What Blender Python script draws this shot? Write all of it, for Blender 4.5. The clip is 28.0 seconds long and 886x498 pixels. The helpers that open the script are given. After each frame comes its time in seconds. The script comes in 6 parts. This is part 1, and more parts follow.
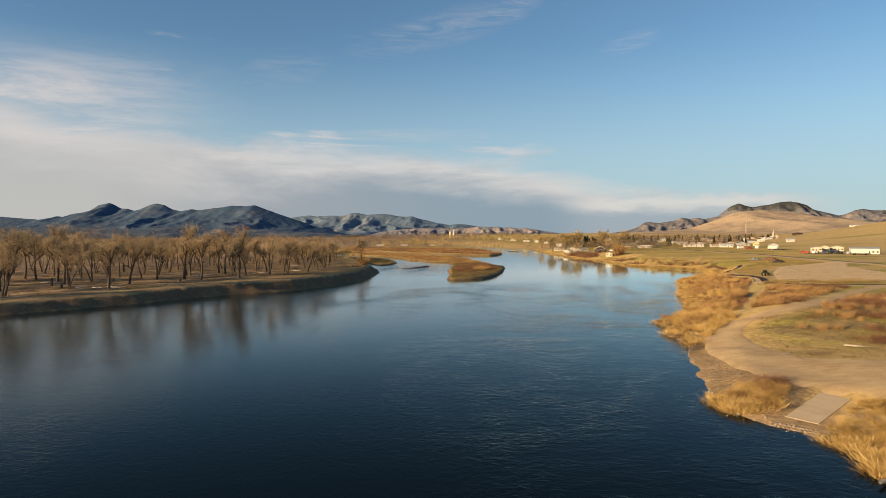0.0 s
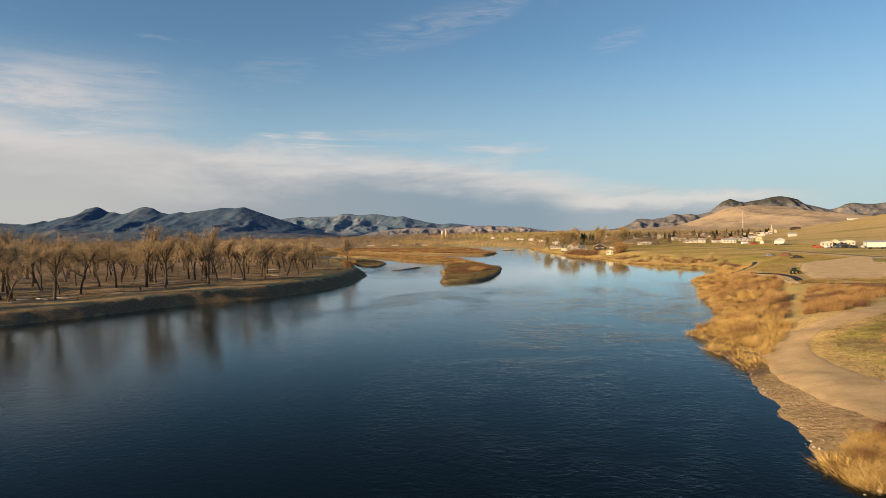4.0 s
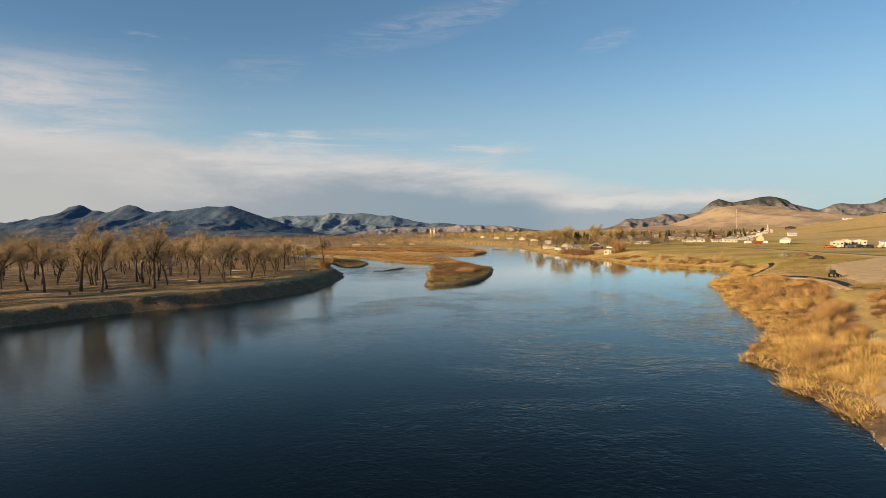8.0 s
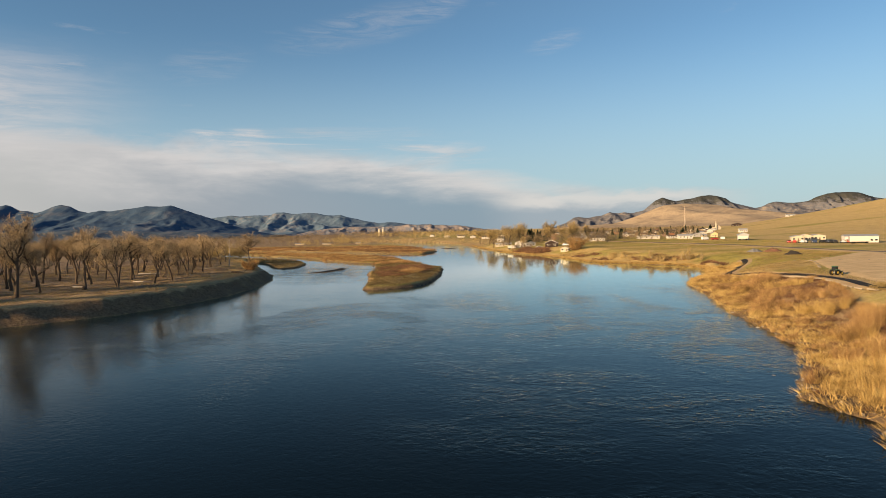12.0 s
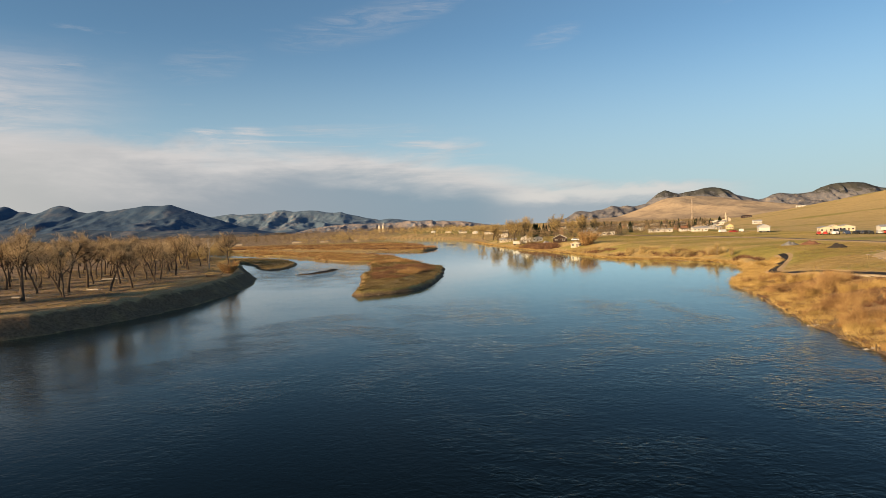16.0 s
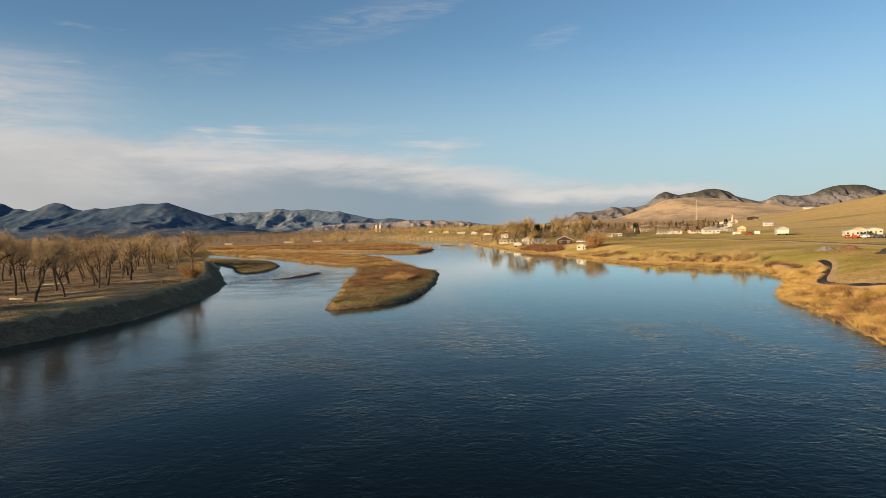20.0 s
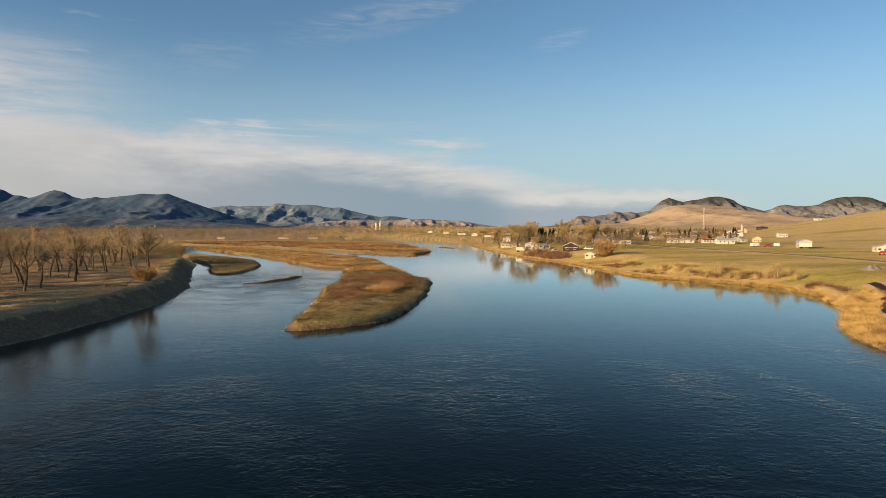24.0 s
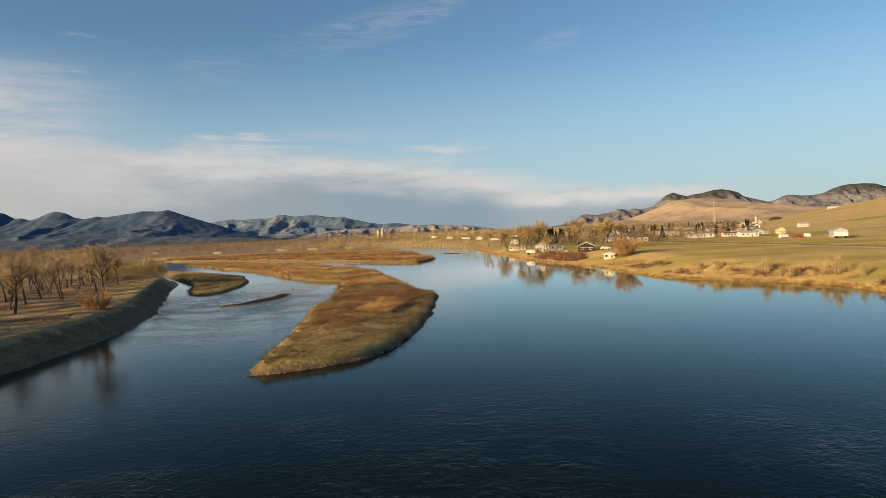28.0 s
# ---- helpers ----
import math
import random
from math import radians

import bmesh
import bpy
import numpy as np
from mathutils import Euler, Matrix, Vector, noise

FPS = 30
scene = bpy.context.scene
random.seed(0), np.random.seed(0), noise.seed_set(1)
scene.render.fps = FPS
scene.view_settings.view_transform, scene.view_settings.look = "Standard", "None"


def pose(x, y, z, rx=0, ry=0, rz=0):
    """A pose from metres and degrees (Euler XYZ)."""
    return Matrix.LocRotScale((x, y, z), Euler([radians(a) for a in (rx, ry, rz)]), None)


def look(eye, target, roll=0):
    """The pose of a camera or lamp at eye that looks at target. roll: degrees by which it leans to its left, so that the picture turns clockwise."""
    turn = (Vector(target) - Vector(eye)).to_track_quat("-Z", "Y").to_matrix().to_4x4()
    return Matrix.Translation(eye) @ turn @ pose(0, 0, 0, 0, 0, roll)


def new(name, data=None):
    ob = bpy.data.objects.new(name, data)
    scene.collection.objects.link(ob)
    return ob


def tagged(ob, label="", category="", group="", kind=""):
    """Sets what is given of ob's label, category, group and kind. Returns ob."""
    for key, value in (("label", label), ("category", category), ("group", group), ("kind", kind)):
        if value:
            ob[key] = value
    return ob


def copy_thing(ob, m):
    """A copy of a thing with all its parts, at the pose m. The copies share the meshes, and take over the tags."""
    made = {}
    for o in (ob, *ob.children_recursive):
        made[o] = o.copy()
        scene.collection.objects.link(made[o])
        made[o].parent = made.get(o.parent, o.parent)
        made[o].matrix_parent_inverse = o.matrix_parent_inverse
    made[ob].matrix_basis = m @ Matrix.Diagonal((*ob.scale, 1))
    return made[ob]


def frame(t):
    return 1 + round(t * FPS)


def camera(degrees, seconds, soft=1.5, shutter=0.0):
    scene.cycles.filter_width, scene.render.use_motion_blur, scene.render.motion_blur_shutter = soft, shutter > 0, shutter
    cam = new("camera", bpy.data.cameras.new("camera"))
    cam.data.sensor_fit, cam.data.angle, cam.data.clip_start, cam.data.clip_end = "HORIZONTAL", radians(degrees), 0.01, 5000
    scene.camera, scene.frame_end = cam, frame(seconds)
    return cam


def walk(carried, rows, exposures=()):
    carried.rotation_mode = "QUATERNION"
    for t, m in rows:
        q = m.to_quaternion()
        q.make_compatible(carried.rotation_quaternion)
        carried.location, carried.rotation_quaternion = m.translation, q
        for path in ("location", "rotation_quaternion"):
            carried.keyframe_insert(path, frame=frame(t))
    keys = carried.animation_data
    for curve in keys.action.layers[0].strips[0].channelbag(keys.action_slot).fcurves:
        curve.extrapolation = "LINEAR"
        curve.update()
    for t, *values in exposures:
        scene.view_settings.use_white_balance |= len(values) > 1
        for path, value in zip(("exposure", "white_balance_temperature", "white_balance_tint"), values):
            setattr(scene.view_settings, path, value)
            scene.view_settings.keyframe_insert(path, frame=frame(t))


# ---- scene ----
# camera: a small drone flying slowly up the river
cam = camera(70.00, 28.0, soft=0.6)
PATH = [
    (0, 0.00, -0.00, 19.54, -5.15, -1.50, -0.43),
    (0.5, -0.17, 2.61, 19.34, -5.14, -1.51, -0.62),
    (1, -0.34, 5.35, 19.22, -4.52, -1.53, -0.55),
    (1.5, -0.66, 7.90, 19.16, -4.03, -1.54, -0.93),
    (2, -0.98, 10.14, 19.11, -3.93, -1.51, -1.42),
    (2.5, -1.16, 12.49, 19.04, -4.21, -1.51, -1.70),
    (3, -1.62, 15.66, 19.15, -4.31, -1.54, -1.48),
    (3.5, -1.87, 19.00, 19.18, -4.39, -1.55, -1.31),
    (5.5, -2.42, 32.73, 18.64, -4.47, -1.55, -1.04),
    (6, -2.42, 35.98, 18.48, -4.44, -1.53, -0.91),
    (6.5, -2.51, 39.27, 18.46, -4.42, -1.53, -1.13),
    (7, -2.56, 42.64, 18.38, -4.27, -1.56, -1.21),
    (7.5, -2.67, 46.14, 18.28, -4.00, -1.58, -1.15),
    (8, -2.67, 49.69, 18.16, -3.46, -1.62, -1.10),
    (8.5, -2.67, 53.55, 18.06, -2.76, -1.65, -1.14),
    (9, -2.51, 57.45, 17.80, -2.36, -1.65, -1.00),
    (9.5, -2.40, 61.53, 17.58, -1.20, -1.73, -1.16),
    (10, -2.20, 65.54, 17.46, 0.33, -1.70, -1.54),
    (10.5, -2.09, 69.30, 17.29, 1.53, -1.81, -1.56),
    (11, -2.08, 72.72, 17.05, 1.39, -1.76, -1.51),
    (11.5, -2.00, 75.91, 16.78, 1.13, -1.72, -1.37),
    (12, -1.98, 78.95, 16.54, 1.05, -1.75, -1.41),
    (12.5, -1.87, 81.76, 16.32, 1.03, -1.84, -1.37),
    (14.5, -1.57, 93.21, 16.79, 0.81, -2.09, -1.54),
    (15, -1.76, 96.80, 16.66, 0.81, -2.12, -1.89),
    (15.5, -1.68, 100.37, 16.51, 0.87, -2.12, -2.17),
    (16, -1.47, 103.79, 16.38, 0.90, -2.12, -2.17),
    (16.5, -1.17, 107.13, 16.37, 0.92, -2.13, -1.77),
    (17, -0.81, 110.40, 16.46, 0.97, -2.10, -1.59),
    (17.5, -0.71, 113.52, 16.45, 0.99, -2.17, -1.75),
    (18, -0.54, 116.59, 16.45, 1.00, -2.19, -1.81),
    (18.5, -0.27, 119.74, 16.43, 1.03, -2.21, -1.69),
    (19, -0.01, 122.92, 16.42, 1.05, -2.20, -2.00),
    (19.5, 0.17, 126.04, 16.38, 1.05, -2.18, -1.84),
    (20, 0.49, 129.02, 16.31, 1.01, -2.13, -1.77),
    (20.5, 0.82, 132.08, 16.33, 0.97, -2.14, -1.81),
    (21, 1.02, 135.16, 16.31, 0.97, -2.15, -1.88),
    (21.5, 1.29, 138.19, 16.35, 0.99, -2.14, -2.45),
    (23.5, 2.64, 149.96, 17.29, 0.96, -2.15, 0.13),
    (24, 2.85, 153.22, 17.34, 0.92, -2.18, -0.00),
    (24.5, 2.96, 156.77, 17.30, 0.83, -2.12, -0.64),
    (25, 2.90, 160.34, 17.28, 0.79, -2.08, -0.75),
    (25.5, 3.00, 163.64, 17.45, 0.77, -2.07, -0.55),
    (26, 3.09, 166.73, 17.53, 0.71, -1.99, -0.21),
    (26.5, 3.24, 169.75, 17.63, 0.62, -1.87, -1.76),
    (27, 3.14, 172.66, 17.70, 0.58, -1.88, -2.33),
    (27.5, 2.98, 175.49, 17.55, 0.56, -1.84, -2.64),
    (28, 2.77, 178.20, 17.09, 0.59, -1.73, -2.46),
]


def aim(x, y, z, heading, tilt, roll):
    """Pose from a place, a heading to the right of +y, a tilt and a roll."""
    a, b = radians(heading), radians(tilt)
    way = Vector((math.sin(a) * math.cos(b), math.cos(a) * math.cos(b), math.sin(b)))
    return look((x, y, z), Vector((x, y, z)) + 50 * way, roll)


walk(cam, [(row[0], aim(*row[1:])) for row in PATH])

# ---- light: low evening sun from behind the left bank, clear sky with a cloud bank ----
SUN_AZ, SUN_EL = 57.0, 14.0          # shadows run 57 degrees to the right of +y
sun_way = Vector((-math.sin(radians(SUN_AZ)) * math.cos(radians(SUN_EL)),
                  -math.cos(radians(SUN_AZ)) * math.cos(radians(SUN_EL)), math.sin(radians(SUN_EL))))
sun_data = bpy.data.lights.new("sun", "SUN")
sun_data.energy, sun_data.angle, sun_data.color = 5.0, radians(0.53), (1.0, 0.71, 0.40)
sun = new("sun", sun_data)
sun.rotation_euler = sun_way.to_track_quat("Z", "Y").to_euler()


class Nodes:
    """A short hand for node trees."""

    def __init__(self, tree):
        self.t = tree
        tree.nodes.clear()

    def add(self, kind, **kw):
        n = self.t.nodes.new(kind)
        for k, v in kw.items():
            setattr(n, k, v)
        return n

    def put(self, sock, v):
        if isinstance(v, bpy.types.NodeSocket):
            self.t.links.new(v, sock)
        elif v is not None:
            sock.default_value = v

    def math(self, op, a, b=None, c=None, clamp=False):
        n = self.add("ShaderNodeMath", operation=op, use_clamp=clamp)
        for s, v in zip(n.inputs, (a, b, c)):
            self.put(s, v)
        return n.outputs[0]

    def smooth(self, v, lo, hi, a=0.0, b=1.0):
        n = self.add("ShaderNodeMapRange", interpolation_type="SMOOTHSTEP")
        for s, q in zip(n.inputs, (v, lo, hi, a, b)):
            self.put(s, q)
        return n.outputs[0]

    def noise(self, vec, scale, detail=4.0, rough=0.55, dist=0.0):
        n = self.add("ShaderNodeTexNoise")
        self.put(n.inputs["Vector"], vec)
        n.inputs["Scale"].default_value, n.inputs["Detail"].default_value = scale, detail
        n.inputs["Roughness"].default_value, n.inputs["Distortion"].default_value = rough, dist
        return n.outputs["Fac"]

    def mix(self, fac, a, b, blend="MIX"):
        n = self.add("ShaderNodeMix", data_type="RGBA", blend_type=blend)
        self.put(n.inputs[0], fac)
        self.put(n.inputs[6], a if isinstance(a, bpy.types.NodeSocket) else (*a, 1.0))
        self.put(n.inputs[7], b if isinstance(b, bpy.types.NodeSocket) else (*b, 1.0))
        return n.outputs[2]

    def ramp(self, fac, stops):
        n = self.add("ShaderNodeValToRGB")
        r = n.color_ramp
        while len(r.elements) < len(stops):
            r.elements.new(0.5)
        for e, (p, c) in zip(r.elements, stops):
            e.position, e.color = p, (*c, 1.0)
        self.put(n.inputs[0], fac)
        return n.outputs[0]

    def scaled(self, vec, s, loc=(0, 0, 0), rot=(0, 0, 0)):
        n = self.add("ShaderNodeMapping")
        self.put(n.inputs["Vector"], vec)
        n.inputs["Scale"].default_value, n.inputs["Location"].default_value, n.inputs["Rotation"].default_value = s, loc, rot
        return n.outputs[0]

    def bump(self, height, strength, distance, normal=None):
        n = self.add("ShaderNodeBump")
        n.inputs["Strength"].default_value, n.inputs["Distance"].default_value = strength, distance
        self.put(n.inputs["Height"], height)
        if normal is not None:
            self.put(n.inputs["Normal"], normal)
        return n.outputs[0]


world = bpy.data.worlds.new("sky")
world.use_nodes = True
scene.world = world
w = Nodes(world.node_tree)
sky = w.add("ShaderNodeTexSky", sky_type="NISHITA", sun_disc=False, sun_elevation=radians(SUN_EL), altitude=1200.0)
sky.sun_rotation = math.atan2(sun_way.x, sun_way.y)
sky.air_density, sky.dust_density, sky.ozone_density = 1.0, 0.6, 1.6
geo = w.add("ShaderNodeTexCoord").outputs["Generated"]
sep = w.add("ShaderNodeSeparateXYZ")
w.put(sep.inputs[0], geo)
vx, vy, vz = sep.outputs
az = w.math("ARCTAN2", vx, vy)                                   # radians to the right of +y
el = w.math("ARCSINE", vz)
flat = w.add("ShaderNodeCombineXYZ")
w.put(flat.inputs[0], az)
w.put(flat.inputs[1], w.math("MULTIPLY", el, 3.2))
streak = w.scaled(flat.outputs[0], (1, 1, 1), rot=(0, 0, radians(-14)))
n1 = w.noise(streak, 3.2, 7.0, 0.56, 0.5)
n2 = w.noise(w.scaled(flat.outputs[0], (1.0, 1.9, 1), loc=(3, 1, 0), rot=(0, 0, radians(-10))), 5.5, 8.0, 0.65, 0.4)
# the bank: highest on the left, sinking to the horizon on the right
top = w.math("SUBTRACT", w.smooth(az, -0.80, -0.42, 0.185, 0.132), w.smooth(az, -0.14, 0.34, 0.0, 0.092))
edge = w.math("ADD", el, w.math("MULTIPLY", w.math("SUBTRACT", n1, 0.5), 0.165))
below = w.math("SUBTRACT", top, edge)
bank = w.smooth(below, -0.016, 0.034)
bank = w.math("MULTIPLY", bank, w.smooth(az, 0.34, 0.70, 0.9, 0.25))
high = w.math("MULTIPLY", w.smooth(az, -0.36, -0.66), w.smooth(el, 0.28, 0.18))
high = w.math("MULTIPLY", high, w.smooth(n2, 0.34, 0.70, 0.26, 0.80))
wisp = w.math("MULTIPLY", w.smooth(n2, 0.58, 0.78), w.smooth(el, 0.17, 0.24))
wisp = w.math("MULTIPLY", wisp, w.smooth(n1, 0.52, 0.66, 0.0, 0.30))
lit = w.math("MULTIPLY", w.smooth(below, 0.085, 0.02), w.smooth(n2, 0.34, 0.62, 0.62, 1.0))
grey = w.mix(w.smooth(az, -0.45, 0.05), (3.2, 3.2, 3.5), (2.1, 2.8, 3.5))
grey = w.mix(w.smooth(az, -0.32, -0.62), grey, (5.3, 4.85, 4.5))
cloud = w.mix(lit, grey, (7.3, 6.5, 6.05))
n4 = w.noise(w.scaled(flat.outputs[0], (1.0, 2.4, 1), loc=(1, 5, 0), rot=(0, 0, radians(-24))), 9.0, 8.0, 0.68, 1.2)
# thin bright streaks drawn out along the bank's upper edge
n3 = w.noise(w.scaled(flat.outputs[0], (1.0, 5.5, 1), loc=(7, 2, 0), rot=(0, 0, radians(-6))), 3.4, 7.0, 0.6, 0.7)
rim = w.math("MULTIPLY", w.smooth(below, -0.050, 0.000), w.smooth(below, 0.055, 0.015))
rim = w.math("MULTIPLY", rim, w.math("MULTIPLY", w.smooth(az, -0.50, -0.30), w.smooth(az, 0.16, 0.02)))
rim = w.math("MULTIPLY", rim, w.math("MULTIPLY", w.smooth(n3, 0.42, 0.72, 0.0, 0.85), w.smooth(n4, 0.30, 0.60, 0.35, 1.0)))
# low lit heaps over the hills on the right
heap = w.math("ADD", el, w.math("MULTIPLY", w.math("SUBTRACT", w.noise(flat.outputs[0], 13.0, 6.0, 0.6, 0.2), 0.5), 0.030))
low = w.math("MULTIPLY", w.smooth(heap, 0.056, 0.044), w.math("MULTIPLY", w.smooth(az, 0.06, 0.17), w.smooth(az, 0.50, 0.36)))
low_lit = w.smooth(heap, 0.020, 0.042)


def wisp_at(a0, e0, long_, tall_, gain):
    """A thin high wisp round one direction."""
    u = w.math("DIVIDE", w.math("SUBTRACT", az, a0), long_)
    v = w.math("DIVIDE", w.math("SUBTRACT", w.math("SUBTRACT", el, e0), w.math("MULTIPLY", w.math("SUBTRACT", az, a0), 0.22)), tall_)
    d = w.math("ADD", w.math("MULTIPLY", u, u), w.math("MULTIPLY", v, v))
    return w.math("MULTIPLY", w.smooth(d, 1.0, 0.0, 0.0, gain), w.smooth(n4, 0.36, 0.72, 0.0, 1.0))


for wa in ((-0.09, 0.308, 0.17, 0.034, 0.20), (0.018, 0.335, 0.06, 0.024, 0.26), (0.20, 0.277, 0.055, 0.018, 0.20), (-0.33, 0.245, 0.08, 0.034, 0.14), (-0.57, 0.172, 0.07, 0.020, 0.6),
           (-0.62, 0.200, 0.18, 0.050, 0.5), (0.03, 0.113, 0.07, 0.013, 0.55), (-0.02, 0.100, 0.09, 0.012, 0.6)):
    wisp = w.math("MAXIMUM", wisp, wisp_at(*wa))
cover = w.math("MAXIMUM", w.math("MAXIMUM", w.math("MULTIPLY", bank, 0.84), high), wisp)
cover = w.math("MAXIMUM", cover, rim)
cloud = w.mix(rim, cloud, (7.6, 6.8, 6.4))
cloud = w.mix(low, cloud, w.mix(low_lit, (3.2, 3.6, 4.1), (7.3, 6.6, 6.1)))
cover = w.math("MAXIMUM", cover, w.math("MULTIPLY", low, 0.70))
clear = w.mix(1.0, sky.outputs[0], (0.98, 1.20, 1.26), "MULTIPLY")
haze = w.smooth(el, 0.0, 0.30, 0.85, 0.0)
clear = w.mix(haze, clear, (4.0, 5.2, 5.9))
both = w.mix(cover, clear, cloud)
# below the horizon the sky node is dark: keep a plain haze there
bg = w.add("ShaderNodeBackground")
w.put(bg.inputs[0], both)
bg.inputs[1].default_value = 0.055
out = w.add("ShaderNodeOutputWorld")
w.put(out.inputs[0], bg.outputs[0])
scene.view_settings.exposure = 0.9

# ---- materials ----


def material(name, build):
    m = bpy.data.materials.new(name)
    m.use_nodes = True
    n = Nodes(m.node_tree)
    p = n.add("ShaderNodeBsdfPrincipled")
    o = n.add("ShaderNodeOutputMaterial")
    n.put(o.inputs[0], p.outputs[0])
    pos = n.add("ShaderNodeNewGeometry").outputs["Position"]
    build(n, p, pos)
    return m


def plain(name, colour, rough=0.8, vary=0.25, scale=2.0, metal=0.0, bump=0.0):
    """Paint, wood, metal: one colour, mottled at two scales and a little different from thing to thing."""
    def build(n, p, pos):
        a = n.noise(pos, scale, 5.0)
        b = n.noise(pos, scale * 9, 3.0)
        rnd = n.add("ShaderNodeObjectInfo").outputs["Random"]
        f = n.math("ADD", n.math("MULTIPLY", a, 0.6), n.math("MULTIPLY", b, 0.4))
        f = n.math("ADD", n.math("MULTIPLY", n.math("SUBTRACT", f, 0.5), 2.0), n.math("MULTIPLY", n.math("SUBTRACT", rnd, 0.5), 0.5))
        lo, hi = [c * (1 - vary) for c in colour], [min(1, c * (1 + vary)) for c in colour]
        n.put(p.inputs["Base Color"], n.mix(n.math("ADD", f, 0.5, clamp=True), lo, hi))
        p.inputs["Roughness"].default_value, p.inputs["Metallic"].default_value = rough, metal
        p.inputs["Specular IOR Level"].default_value = 0.15 if rough > 0.84 else 0.5
        if bump:
            n.put(p.inputs["Normal"], n.bump(b, 0.5, bump))
    return material(name, build)


def ground_build(n, p, pos):
    kind = n.add("ShaderNodeAttribute", attribute_name="zone").outputs["Vector"]
    z = n.add("ShaderNodeSeparateXYZ")
    n.put(z.inputs[0], kind)
    wood, dirt, green = z.outputs
    big, mid, fine = n.noise(pos, 0.018, 4.0), n.noise(pos, 0.16, 5.0, 0.6), n.noise(pos, 1.7, 5.0, 0.65)
    streaks = n.noise(n.scaled(pos, (0.006, 0.035, 0.02), rot=(0, 0, 0.25)), 1.0, 5.0, 0.62)
    tone = n.math("ADD", n.math("MULTIPLY", fine, 0.6), n.math("MULTIPLY", mid, 0.4))
    dry = n.ramp(tone, [(0.3, (0.30, 0.205, 0.080)), (0.5, (0.52, 0.365, 0.145)), (0.7, (0.70, 0.51, 0.225))])
    grn = n.ramp(tone, [(0.3, (0.14, 0.124, 0.034)), (0.5, (0.31, 0.262, 0.068)), (0.7, (0.55, 0.44, 0.130))])
    f = n.math("MULTIPLY", n.math("SUBTRACT", big, 0.5), 2.2)
    f = n.math("ADD", f, n.math("MULTIPLY", n.math("SUBTRACT", mid, 0.5), 0.9))
    f = n.math("ADD", f, n.math("MULTIPLY", n.math("SUBTRACT", streaks, 0.5), 3.6))
    f = n.math("ADD", f, n.math("MULTIPLY", n.math("MAXIMUM", green, 0.0), 1.15))
    col = n.mix(n.smooth(f, 0.1, 0.75), dry, grn)
    floor = n.ramp(n.math("ADD", n.math("MULTIPLY", mid, 0.6), n.math("MULTIPLY", fine, 0.4)),
                   [(0.35, (0.11, 0.072, 0.044)), (0.5, (0.26, 0.178, 0.105)), (0.66, (0.52, 0.37, 0.215))])
    col = n.mix(wood, col, floor)
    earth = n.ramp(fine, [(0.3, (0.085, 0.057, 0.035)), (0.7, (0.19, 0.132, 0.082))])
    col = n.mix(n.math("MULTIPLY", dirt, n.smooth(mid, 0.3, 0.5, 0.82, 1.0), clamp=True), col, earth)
    col = n.mix(n.smooth(dirt, 1.2, 1.7), col, (0.030, 0.025, 0.020))
    trod = n.ramp(tone, [(0.35, (0.20, 0.13, 0.066)), (0.5, (0.32, 0.22, 0.112)), (0.65, (0.44, 0.31, 0.165))])
    col = n.mix(n.smooth(green, -0.15, -0.75), col, trod)
    n.put(p.inputs["Base Color"], col)
    p.inputs["Roughness"].default_value = 0.95
    p.inputs["Specular IOR Level"].default_value = 0.1
    n.put(p.inputs["Normal"], n.bump(fine, 0.9, 0.25, n.bump(mid, 0.6, 0.8)))


